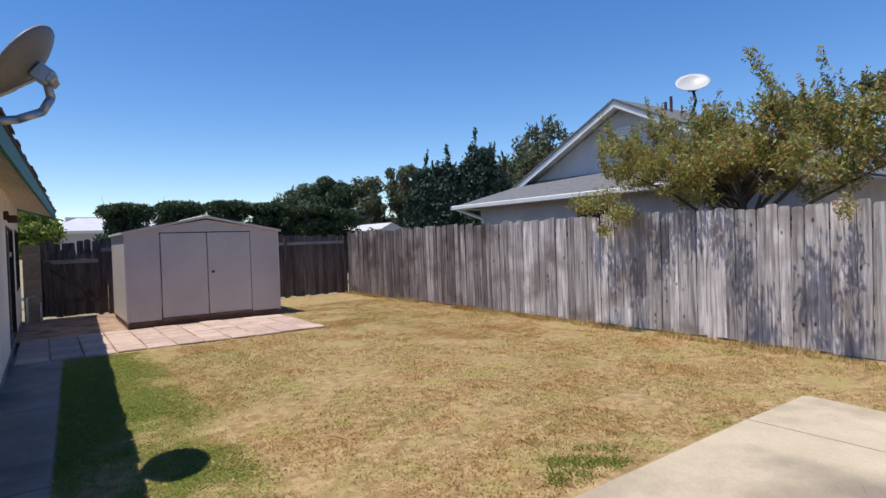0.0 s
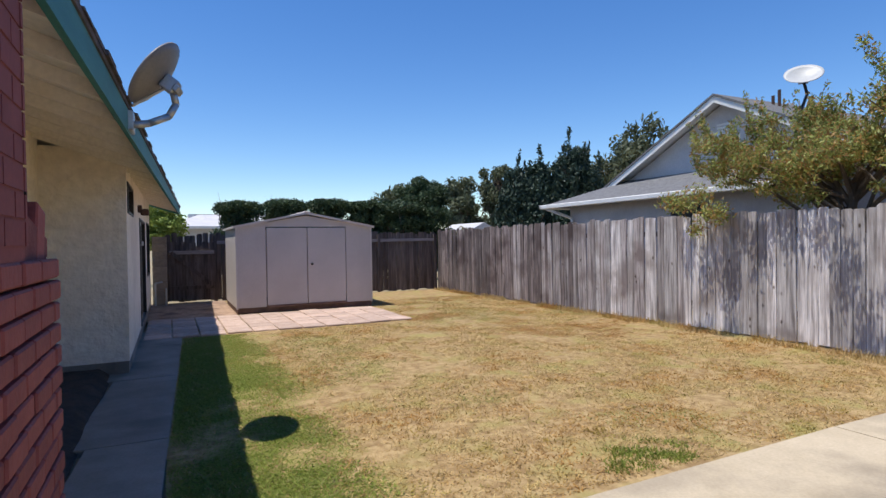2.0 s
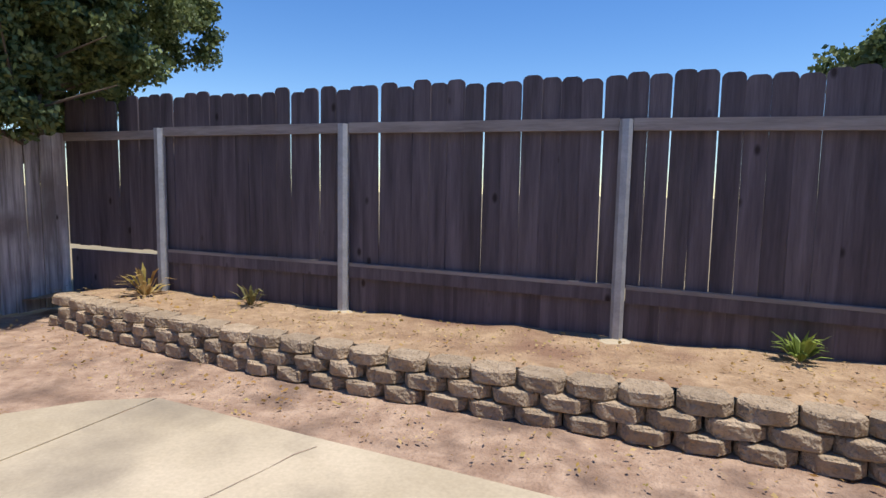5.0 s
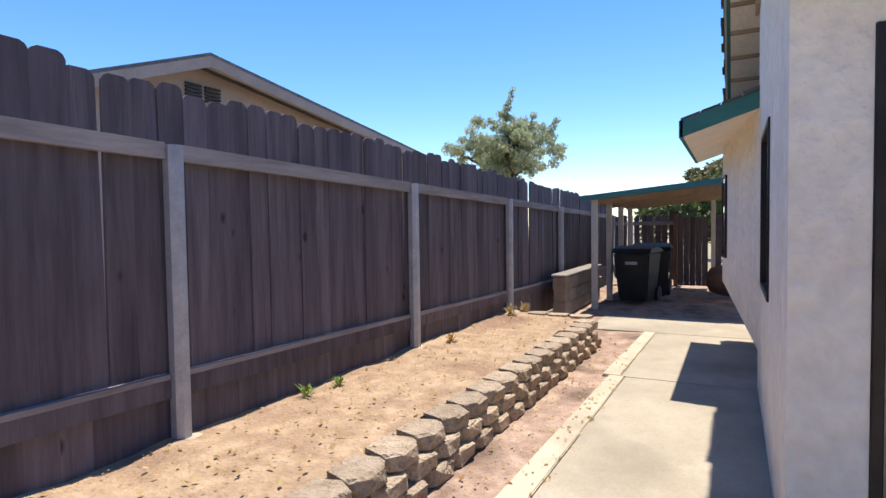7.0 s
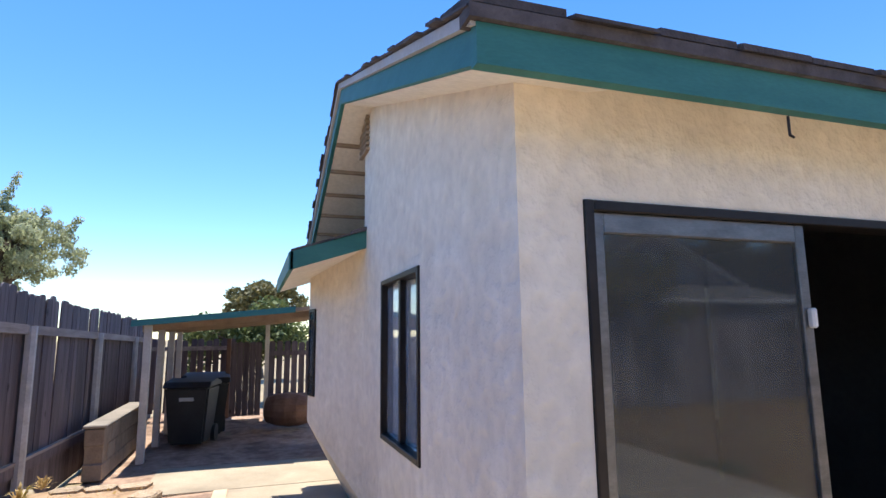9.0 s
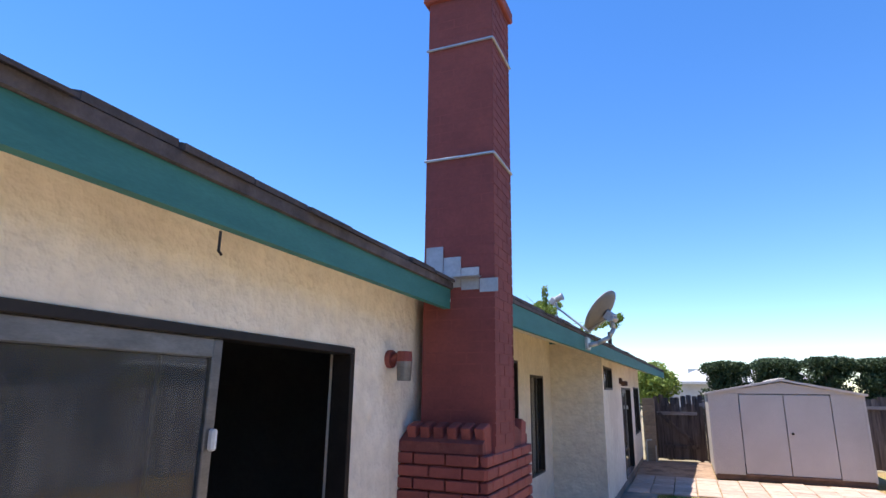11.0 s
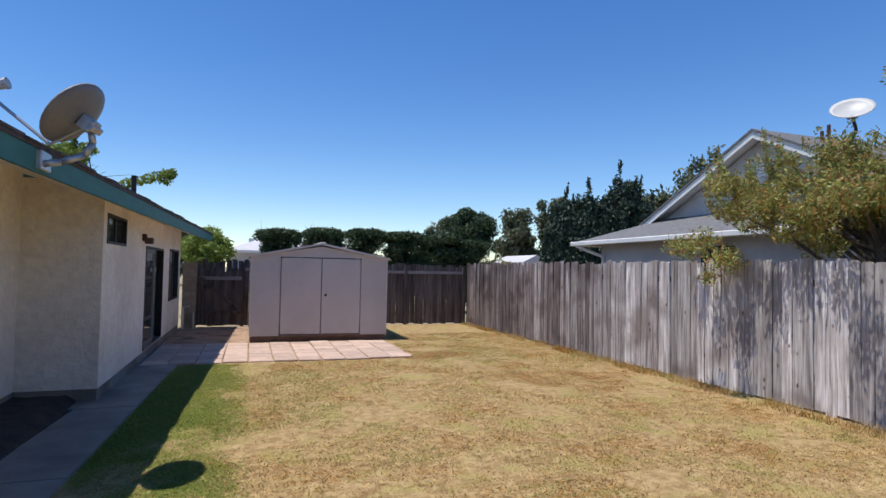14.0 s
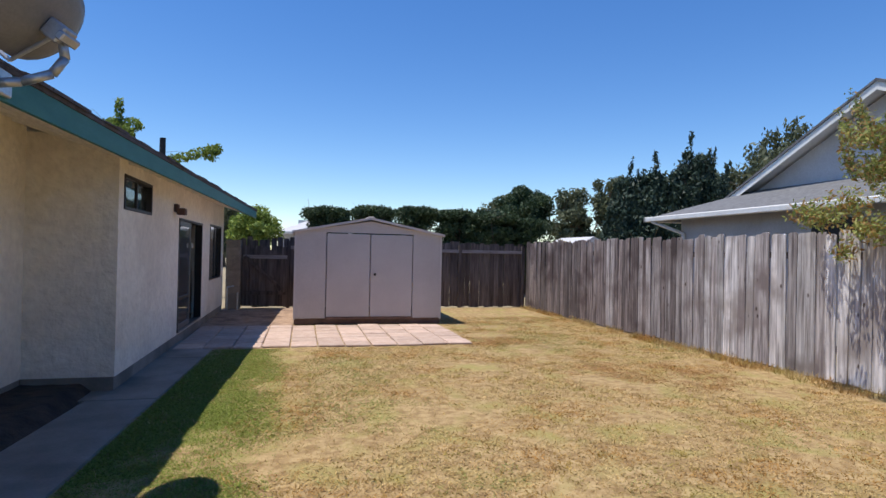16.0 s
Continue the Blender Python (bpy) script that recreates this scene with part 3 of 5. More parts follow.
eave_shingles(house_roof, (-7.32, -1.615, 2.50), (-4.49, -1.615, 2.50 + RS * 2.83), (0, .3, 0), tab=.13, seed=4, thick=.016)
# long eave beyond the chimney
EA, EB = Vector((-1.40, 2.165, 0)), Vector((-0.80, 16.45, 0))
ez, ewid = 2.27, 0.23


def eave_at(y):
    return EA.x + (EB.x - EA.x) * (y - EA.y) / (EB.y - EA.y)


def slope_sheet(z0, z1, m, name, lab=""):
    bm = bmesh.new()
    vs = []
    for z in (z0, z1):
        vs += [bm.verts.new(v) for v in ((EA.x, EA.y, z), (EB.x, EB.y, z), (-5.2, EB.y, z + RL * (EB.x + 5.2)), (-5.2, EA.y, z + RL * (EA.x + 5.2)))]
    for f in ((0, 1, 2, 3), (7, 6, 5, 4), (0, 4, 5, 1), (1, 5, 6, 2), (2, 6, 7, 3), (3, 7, 4, 0)):
        bm.faces.new([vs[k] for k in f])
    bmesh.ops.recalc_face_normals(bm, faces=bm.faces[:])
    part(name, bm, m, house_roof, lab)


slope_sheet(ez + .095, ez + .115, SOFFIT, "soffit", "cream painted soffit boards")
slope_sheet(ez + .119, ez + .192, SHINGLE, "roof_slope")
bm = bmesh.new()
prism(bm, [(-5.2, ez + .15 + RL * 3.9), (-9.4, ez), (-9.4, ez + .08), (-5.2, ez + .23 + RL * 3.9)], "y", 2.6, 16.3)
part("roof_slope", bm, SHINGLE, house_roof)
bm = bmesh.new()
prism(bm, [(EA.x, EA.y), (EB.x, EB.y), (EB.x + .03, EB.y), (EA.x + .03, EA.y)], "z", ez, ez + .165)
part("fascia", bm, TEAL, house_roof, "teal green fascia board")
bm = bmesh.new()
prism(bm, [(EA.x, EA.y), (EB.x, EB.y), (EB.x + .04, EB.y), (EA.x + .04, EA.y)], "z", ez + .167, ez + .196)
part("drip_course", bm, SHINGLE, house_roof, "dark layered shingle edge")
bm = bmesh.new()
prism(bm, [(EB.x + .03, ez), (-5.2, ez + RL * 4.1), (-5.2, ez + .2 + RL * 4.1), (EB.x + .03, ez + ewid)], "y", 16.45, 16.48)
part("rake_board", bm, TEAL, house_roof)
eave_shingles(house_roof, (EA.x + .045, EA.y, ez + .198), (EB.x + .045, EB.y, ez + .198), (-.3, 0, .3 * RL), seed=5)
bm = bmesh.new()
for i in range(22):
    y = 2.7 + i * 0.6
    e = eave_at(y)
    w = -2.30 if y < 7.8 else -1.46
    prism(bm, [(e, ez + .01), (e, ez + .093), (w, ez + .093 + RL * (e - w)), (w, ez - .01 + RL * (e - w))], "y", y, y + .045)
part("rafter_tails", bm, SOFFIT, house_roof, "cream painted rafter tails")
# low eave over the side wall
bm = bmesh.new()
for z0, z1 in ((2.09, 2.185),):
    prism(bm, [(-1.90, z0 + .02), (-1.0, z0 + .31), (-1.0, z1 + .31), (-1.90, z1 + .02)], "x", -7.0, -4.70)
part("low_roof", bm, SHINGLE, house_roof, "low shingled side roof")
bm = bmesh.new()
prism(bm, [(-1.92, 2.07), (-1.3, 2.07 + .20), (-1.3, 2.21 + .20), (-1.92, 2.21)], "x", -4.70, -4.67)
part("rake_board", bm, TEAL, house_roof, "teal green rake board")
boxpart("fascia", (-7.0, -1.93, 2.07, -4.67, -1.90, 2.21), TEAL, house_roof, "teal green fascia board")
bm = bmesh.new()
prism(bm, [(-1.90, 2.075), (-1.3, 2.075 + .20), (-1.3, 2.095 + .20), (-1.90, 2.095)], "x", -7.0, -4.70)
part("soffit", bm, SOFFIT, house_roof)
eave_shingles(house_roof, (-4.66, -1.92, 2.213), (-4.66, -1.3, 2.213 + .20), (-.3, 0, 0), tab=.15, seed=8)

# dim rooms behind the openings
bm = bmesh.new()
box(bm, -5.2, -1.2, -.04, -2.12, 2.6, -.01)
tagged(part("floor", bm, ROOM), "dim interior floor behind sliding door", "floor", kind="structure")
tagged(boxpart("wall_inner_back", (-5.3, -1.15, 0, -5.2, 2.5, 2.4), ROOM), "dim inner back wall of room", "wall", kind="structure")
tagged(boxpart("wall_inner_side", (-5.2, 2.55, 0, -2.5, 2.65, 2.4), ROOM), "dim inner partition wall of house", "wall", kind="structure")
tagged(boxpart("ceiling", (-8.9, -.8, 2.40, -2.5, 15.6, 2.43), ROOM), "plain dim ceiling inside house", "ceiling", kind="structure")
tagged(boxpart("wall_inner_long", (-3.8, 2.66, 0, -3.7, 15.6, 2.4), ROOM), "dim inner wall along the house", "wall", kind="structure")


def window(name, axis, at, ua, ub, za, zb, label, split=0.5, kind="structure", glass=GLASS):
    """Bronze slider window: outer frame, two sashes, panes."""
    w = thing(name, label, "window", kind=kind)
    f = 0.035

    def b(n, u0, u1, z0, z1, d0, d1, m, lab=""):
        if axis == "x":
            return boxpart(n, (at - d1, u0, z0, at - d0, u1, z1), m, w, lab, .004)
        return boxpart(n, (u0, at + d0, z0, u1, at + d1, z1), m, w, lab, .004)
    e = .002
    b("window_frame", ua + e, ua + f, za + e, zb - e, -.012, .09, BRONZE)
    b("window_frame", ub - f, ub - e, za + e, zb - e, -.012, .09, BRONZE)
    b("window_frame", ua + f, ub - f, zb - f, zb - e, -.012, .09, BRONZE)
    b("window_frame", ua + f, ub - f, za + e, za + f, -.012, .09, BRONZE)
    um = ua + (ub - ua) * split
    if 0 < split < 1:
        b("mullion", um - .022, um + .022, za + f, zb - f, .015, .07, BRONZE)
        cells = [(ua + f, um - .022, .03), (um + .022, ub - f, .05)]
    else:
        cells = [(ua + f, ub - f, .04)]
    for u0, u1, d in cells:
        b("pane", u0, u1, za + f, zb - f, d, d + .006, glass).visible_shadow = False
    return w


window("window_1", "x", -2.30, *H_WIN[0], "tall narrow bronze-framed window in cream stucco", 0)
window("window_2", "x", -2.30, *H_WIN[1], "bronze-framed window with dark screen over planter", .55)
window("window_3", "x", -1.46, *H_BUMP[0], "small high bronze slider window in stucco", .5)
window("window_4", "x", -1.46, *H_BUMP[2], "wide bronze slider window near house end", .5)
w5 = window("window_5", "y", -1.335, *GW, "narrow bronze slider window on gable side", .45, glass=GLASS_C)
boxpart("blind", (-4.025, -1.265, .935, -3.69, -1.258, 1.89), WHITE, w5, "pale closed blind")


bay_window = thing("window_6", "narrow dark window in stucco bay", "window", kind="structure")
bay_window.matrix_basis = pose(-6.15, -1.5965, 0, 0, 0, math.degrees(math.atan2(.285, 1.55)))
for n_, d_ in (("window_frame", (-.10, -.016, .98, -.07, .03, 1.84)), ("window_frame", (.07, -.016, .98, .10, .03, 1.84)), ("window_frame", (-.07, -.016, 1.81, .07, .03, 1.84)), ("window_frame", (-.07, -.016, .98, .07, .03, 1.01))):
    boxpart(n_, d_, BRONZE, bay_window)
boxpart("pane", (-.07, -.010, 1.01, .07, -.004, 1.81), GLASS, bay_window)
gable_vent = thing("gable_vent", "slatted attic vent in stucco gable", "vent")
for k in range(7):
    boxpart("slat", (-4.86, -1.365, 3.04 + k * .045, -4.56, -1.336, 3.065 + k * .045), WOODSHADE, gable_vent)


def sliding_door(name, x, ya, yb, za, zb, label, open_right=True):
    d = thing(name, label, "sliding door", kind="structure")
    bx = lambda n, x0, x1, y0, y1, z0, z1, m, lab="", bev=.004: boxpart(n, (x + x0, y0, z0, x + x1, y1, z1), m, d, lab, bev)
    e, f = .002, .04
    bx("door_frame", -.11, .012, ya + e, ya + f, za + e, zb - e, BRONZE)
    bx("door_frame", -.11, .012, yb - f, yb - e, za + e, zb - e, BRONZE)
    bx("door_frame", -.11, .012, ya + f, yb - f, zb - f, zb - e, BRONZE)
    bx("track", -.11, .02, ya + f, yb - f, za + e, za + .03, ALU, "worn aluminium track")
    ym = (ya + yb) / 2
    p0, p1 = ya + f, ym + .04
    z0, z1 = za + .03, zb - f
    bx("panel_stile", -.05, -.012, p0, p0 + .05, z0, z1, ALU)
    bx("panel_stile", -.05, -.012, p1 - .05, p1, z0, z1, ALU)
    bx("panel_rail", -.05, -.012, p0 + .05, p1 - .05, z1 - .075, z1, ALU)
    bx("panel_rail", -.05, -.012, p0 + .05, p1 - .05, z0, z0 + .08, ALU)
    bx("middle_rail", -.05, -.012, p0 + .05, p1 - .05, z0 + .46, z0 + .51, BRONZE)
    bx("pane", -.034, -.028, p0 + .05, p1 - .05, z0 + .08, z1 - .075, GLASS).visible_shadow = False
    bx("handle", -.012, .02, p1 - .036, p1 - .008, zb - .46, zb - .38, WHITE, "small pale latch", .008)
    return d


sliding_door("door_1", -1.93, *SL, "open bronze sliding glass door with screen panel")
sliding_door("door_2", -1.46, *H_BUMP[1], "dark bronze sliding glass door on bump-out")

# ---- chimney ----
CX0, CX1 = -1.93, -1.36       # out from the wall
CY0, CY1 = 1.53, 2.57         # wide base
SY0, SY1 = 1.70, 2.13         # shaft
SX1 = -1.35
chimney = thing("chimney", "tall red painted brick chimney with sloped shoulders", "chimney")
boxpart("base_core", (CX0 + .003, CY0 + .02, -.05, CX1 - .02, CY1 - .02, 1.44), MORTAR, chimney)
boxpart("shaft", (-1.86, SY0, 1.4, SX1 - .007, SY1, 4.75), BRICK_S, chimney, "smooth red painted upper shaft")


def brick_mesh(name, lx, ly, lz):
    bm = bmesh.new()
    box(bm, -lx / 2, -ly / 2, -lz / 2, lx / 2, ly / 2, lz / 2, .006)
    me = bpy.data.meshes.new(name)
    bm.to_mesh(me)
    bm.free()
    me.materials.append(BRICK)
    return me


BRICKS = []   # laid at the end of the file
for s, ya, yb in ((1, CY0, SY0), (-1, SY1, CY1)):
    bm = bmesh.new()
    y_out, y_in = (ya, yb) if s > 0 else (yb, ya)
    prism(bm, [(y_out, 1.44), (y_in, 1.44), (y_in, 1.60), (y_out, 1.50)], "x", CX0, CX1 - .02)
    part("shoulder", bm, MORTAR, chimney, "sloped brick shoulder")
for z in (3.42, 4.33):
    bm = bmesh.new()
    path_tube(bm, [(-1.87, SY0 - .012, z), (SX1 + .004, SY0 - .012, z), (SX1 + .004, SY1 + .012, z - .0)], .011, 6)
    part("metal_band", bm, STEEL, chimney, "thin galvanised strap")
boxpart("crown", (-1.90, SY0 - .04, 4.75, SX1 + .03, SY1 + .04, 4.85), BRICK, chimney, bevel=.01)
flashing = thing("step_flashing", "stepped silver roof flashing against chimney", "flashing")
for i in range(4):
    x = -1.84 + i * .13
    boxpart("step", (x, SY0 - .014, 2.50 - i * .02, x + .125, SY0 - .005, 2.77 - i * .08), GALV, flashing)
boxpart("pan", (-1.62, SY0 - .09, 2.536, -1.44, SY0 - .016, 2.546), GALV, flashing)

# ---- fences ----
def board_mesh(name, w, h, material, ear=0.03, t=0.016):
    """A dog-eared picket standing on its foot."""
    bm = bmesh.new()
    prism(bm, [(-w / 2, 0), (w / 2, 0), (w / 2, h - ear), (w / 2 - ear * .35, h - ear * .35), (w / 2 - ear, h), (-w / 2 + ear, h), (-w / 2 + ear * .35, h - ear * .35), (-w / 2, h - ear)], "y", -t / 2, t / 2)
    me = bpy.data.meshes.new(name)
    bm.to_mesh(me)
    bm.free()
    me.materials.append(material)
    return me


def run_of_boards(parent, pts, pitch, meshes, z, rng, face=1, lift=0.02, jitter=0.012, name="board"):
    """Boards side by side along a line of points."""
    p = [Vector((*q, 0)) for q in pts]
    left = 0.0
    for a, b in zip(p, p[1:]):
        d = (b - a).normalized()
        s = left
        while s < (b - a).length:
            q = a + d * s
            ang = math.degrees(math.atan2(d.y, d.x)) + rng.uniform(-1.2, 1.2)
            zz = z(q.x, q.y) if callable(z) else z
            off = Vector((-d.y, d.x, 0)) * rng.uniform(-jitter, jitter) * .5
            share(name, rng.choice(meshes), parent, pose(q.x + off.x, q.y + off.y, zz + rng.uniform(-lift, lift), rng.uniform(-.5, .5), rng.uniform(-.5, .5), ang))
            s += pitch * rng.uniform(.985, 1.02)
        left = s - (b - a).length


FR = random.Random(5)
east = thing("fence", "weathered grey dog-eared board fence, sunlit", "fence")
EM = [board_mesh("board", .136, h, BOARD_L) for h in (1.80, 1.82, 1.84)]
EMN = [board_mesh("board", .136, h, BOARD_N) for h in (1.80, 1.82, 1.84)]
EMD = [board_mesh("board", .136, h, BOARD_M) for h in (1.80, 1.82, 1.84)]
for y in np.arange(-4.0, 16.4, 2.44):
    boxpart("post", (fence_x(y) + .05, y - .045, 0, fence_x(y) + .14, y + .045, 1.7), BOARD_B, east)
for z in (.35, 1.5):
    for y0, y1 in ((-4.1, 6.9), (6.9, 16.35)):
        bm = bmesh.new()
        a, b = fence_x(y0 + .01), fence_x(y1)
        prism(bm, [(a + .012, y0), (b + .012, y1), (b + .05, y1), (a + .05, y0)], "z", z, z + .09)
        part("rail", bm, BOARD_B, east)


def lift_at(x):
    """The fence climbs gently towards the corner."""
    return .019 * (x + 3.9) if x < 2.0 else .112 + .004 * (x - 2.0)


def sloped_rail(name, a, b, y0, y1, z0, z1, material, label):
    bm = bmesh.new()
    prism(bm, [(a, z0 + lift_at(a)), (b, z0 + lift_at(b)), (b, z1 + lift_at(b)), (a, z1 + lift_at(a))], "y", y0, y1)
    part(name, bm, material, south, label)


south = thing("fence", "tall dark brown board fence with grey steel posts", "fence")
SYF = -4.14
SM = [board_mesh("board", .148, h, BOARD_D, .035) for h in (1.50, 1.52, 1.54)]
KICK = [board_mesh("kickboard", w_, .40, BOARD_D, .002) for w_ in (.142, .146, .144)]
SPX = [-1.45 + 2.44 * k for k in range(-5, 2)] + [3.27, 5.32]
for x in SPX:
    bm = bmesh.new()
    prism(bm, [(x - .045, SYF + .03), (x + .045, SYF + .03), (x + .045, SYF + .075), (x + .022, SYF + .105), (x - .022, SYF + .105), (x - .045, SYF + .075)], "z", 0.1, 1.735 + lift_at(x))
    part("post", bm, GALV, south, "grey galvanised steel post")
    bm = bmesh.new()
    bmesh.ops.create_icosphere(bm, subdivisions=2, radius=.13, matrix=pose(x, SYF + .08, .22) @ Matrix.Diagonal((1.2, .9, .35, 1)))
    for v in bm.verts:
        v.co += Vector((noise.noise(v.co * 9), noise.noise(v.co * 9 + Vector((3, 0, 0))), 0)) * .03
    part("footing", bm, CONC, south, "rough concrete post footing")
for a, b in zip(SPX, SPX[1:]):
    sloped_rail("top_rail", a + .05, b - .05, SYF + .018, SYF + .06, 1.66, 1.745, RAIL, "weathered grey top rail")
    # paler thin strip imitates sunlight on the lower rail's top edge
    sloped_rail("bottom_rail", a + .05, b - .05, SYF + .01, SYF + .05, .528, .556, RAIL, "thin grey strip painted as the rail's sunlit top edge")
    sloped_rail("lower_rail", a + .05, b - .05, SYF + .012, SYF + .046, .43, .526, BOARD_D, "dark lower rail")
    n_ = math.ceil((b - a) / .15)
    for k in range(n_):
        share("kickboard", KICK[k % 3], south, pose(a + (k + .5) * (b - a) / n_, SYF, .08 + lift_at(a), 0, 0, FR.uniform(-.6, .6)))
boxpart("top_rail", (SPX[-1] + .05, SYF + .018, 1.76, 6.66, SYF + .06, 1.845), RAIL, south)
boxpart("kickboard", (SPX[-1] + .05, SYF - .01, .05, 6.66, SYF + .022, .615), BOARD_D, south)
north = thing("fence", "old dark board fence at the yard's end", "fence")
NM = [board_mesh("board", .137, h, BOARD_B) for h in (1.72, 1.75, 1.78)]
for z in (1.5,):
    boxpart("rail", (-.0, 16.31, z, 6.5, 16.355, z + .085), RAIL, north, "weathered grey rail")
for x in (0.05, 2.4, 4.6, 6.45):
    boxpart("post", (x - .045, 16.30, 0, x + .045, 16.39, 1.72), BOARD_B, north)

# gate beside the house, with a brick pillar
gate = thing("gate", "sagging old board gate with diagonal brace", "gate")
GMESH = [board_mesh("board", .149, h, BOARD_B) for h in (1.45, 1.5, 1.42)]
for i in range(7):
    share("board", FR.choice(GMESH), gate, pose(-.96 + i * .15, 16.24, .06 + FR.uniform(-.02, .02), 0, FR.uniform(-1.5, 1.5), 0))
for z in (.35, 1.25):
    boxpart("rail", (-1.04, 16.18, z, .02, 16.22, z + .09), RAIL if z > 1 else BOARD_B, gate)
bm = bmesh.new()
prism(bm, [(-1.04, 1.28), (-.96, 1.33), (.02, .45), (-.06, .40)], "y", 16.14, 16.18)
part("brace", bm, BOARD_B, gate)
pillar = thing("gate_pillar", "square brown block pillar beside gate", "pillar")
for k in range(9):
    boxpart("block", (-1.42, 16.04, k * .19, -1.09, 16.37, k * .19 + .182), CMU, pillar, bevel=.008)
boxpart("core", (-1.41, 16.05, 0, -1.10, 16.36, 1.70), CMU, pillar)

# ---- shed ----
shed = thing("garden_shed", "beige vinyl garden shed with closed double doors", "shed")
SX, SYD, SW, SD, SE, SPK = 0.23, 12.95, 3.01, 2.4, 1.85, 2.13
SH = lambda x, y, z: (SX + x, SYD + y, z)
boxpart("base_frame", (SX + .02, SYD + .02, 0.0, SX + SW - .02, SYD + SD, .12), PLANK, shed, "brown timber base frame", .006)
for x0, x1, y0, y1 in ((0, SW, SD - .04, SD), (0, .04, 0.02, SD), (SW - .04, SW, 0.02, SD)):
    boxpart("wall_panel", (SX + x0, SYD + y0, .12, SX + x1, SYD + y1, SE), VINYL, shed)
for x0, x1 in ((.03, .62), (2.395, SW - .03)):
    boxpart("wall_panel", (SX + x0, SYD, .12, SX + x1, SYD + .04, SE), VINYL, shed, bevel=.003)
for x0, x1 in ((.635, 1.50), (1.515, 2.38)):
    dr = boxpart("door", (SX + x0, SYD - .012, .15, SX + x1, SYD + .03, 1.83), VINYL, shed, "flat vinyl door", .006)
bm = bmesh.new()
prism(bm, [(0.02, SE), (SW - .02, SE), (SW / 2, SPK - .03)], "y", 0.0, .04)
bmesh.ops.translate(bm, verts=bm.verts[:], vec=(SX, SYD, 0))
part("gable_panel", bm, VINYL, shed)
for x in (0.0, SW - .035):
    boxpart("corner_trim", (SX + x, SYD - .014, .1, SX + x + .035, SYD + .02, SE), VINYL_T, shed)
for s in (0, 1):
    bm = bmesh.new()
    a = (-.05, SE - .03) if s == 0 else (SW + .05, SE - .03)
    m_ = (SW / 2, SPK)
    prism(bm, [a, m_, (m_[0], m_[1] + .045), (a[0], a[1] + .045)], "y", -.07, SD + .07)
    bmesh.ops.translate(bm, verts=bm.verts[:], vec=(SX, SYD, 0))
    part("roof_panel", bm, VINYL_T, shed, "pale vinyl roof panel")
boxpart("ridge_vent", (SX + SW / 2 - .07, SYD - .075, SPK + .02, SX + SW / 2 + .07, SYD + SD + .07, SPK + .06), VINYL_T, shed, bevel=.01)
boxpart("threshold", (SX + .62, SYD - .03, .10, SX + 2.39, SYD + .03, .145), PLANK, shed)
bm = bmesh.new()
tube(bm, SH(1.60, -.015, 1.02), SH(1.60, -.06, 1.02), .018, .018, 10)
bmesh.ops.create_uvsphere(bm, u_segments=10, v_segments=6, radius=.03, matrix=pose(*SH(1.60, -.07, 1.02)))
part("knob", bm, BRONZE, shed, "dark round door knob", True)

# paver apron in front of the shed
apron = thing("paver_apron", "pinkish square concrete pavers before shed", "pavers", kind="structure")
bm = bmesh.new()
box(bm, -.20, -.20, -.04, .20, .20, .0, .012)
PAVER_ME = bpy.data.meshes.new("paver")
bm.to_mesh(PAVER_ME)
bm.free()
PAVER_ME.materials.append(PAVER)
PV = random.Random(3)
PAVERS = [(x, y) for y in np.arange(10.48, 12.9, .415) for x in np.arange(-1.42, 2.8, .415)]

# ---- satellite dish on the house ----
def dish_thing(name, label, m, base_pts, mat_face, s=1.0, lnb=True):
    d = thing(name, label, "satellite dish")
    d.matrix_basis = m
    bm = bmesh.new()
    rings, seg = 6, 28
    vs = []
    for back in (0, 1):
        g = []
        for i in range(rings + 1):
            r = i / rings
            g.append([bm.verts.new((.36 * r * s * math.cos(2 * math.pi * k / seg), .30 * r * s * math.sin(2 * math.pi * k / seg), .075 * s * r * r - .012 * back)) for k in range(seg)] if i else [bm.verts.new((0, 0, -.012 * back))])
        vs.append(g)
        for i in range(rings):
            for k in range(seg):
                a, b = g[i + 1][k], g[i + 1][(k + 1) % seg]
                bm.faces.new((g[0][0], a, b) if i == 0 else (g[i][k], a, b, g[i][(k + 1) % seg]))
    for k in range(seg):
        bm.faces.new((vs[0][-1][k], vs[1][-1][k], vs[1][-1][(k + 1) % seg], vs[0][-1][(k + 1) % seg]))
    bmesh.ops.recalc_face_normals(bm, faces=bm.faces[:])
    part("reflector", bm, mat_face, d, smooth=True)
    bm = bmesh.new()
    box(bm, -.07 * s, -.06 * s, -.14 * s, .07 * s, .06 * s, -.02 * s, .01)
    box(bm, -.09 * s, -.03 * s, -.17 * s, .09 * s, .03 * s, -.12 * s, .008)
    part("bracket", bm, STEEL, d, "grey mounting bracket")
    if lnb:
        bm = bmesh.new()
        path_tube(bm, [(0, -.05 * s, -.06 * s), (0, -.32 * s, .04 * s), (0, -.30 * s, .58 * s), (0, -.24 * s, .66 * s)], .014 * s)
        part("feed_arm", bm, STEEL, d)
        bm = bmesh.new()
        tube(bm, (0, -.24 * s, .68 * s), (0, -.15 * s, .62 * s), .035 * s, .045 * s)
        tube(bm, (0, -.15 * s, .62 * s), (0, -.13 * s, .605 * s), .05 * s, .05 * s)
        box(bm, -.05 * s, -.30 * s, .64 * s, .05 * s, -.21 * s, .72 * s, .01)
        part("feed_horn", bm, DISH_W, d, "pale receiver head")
    return d


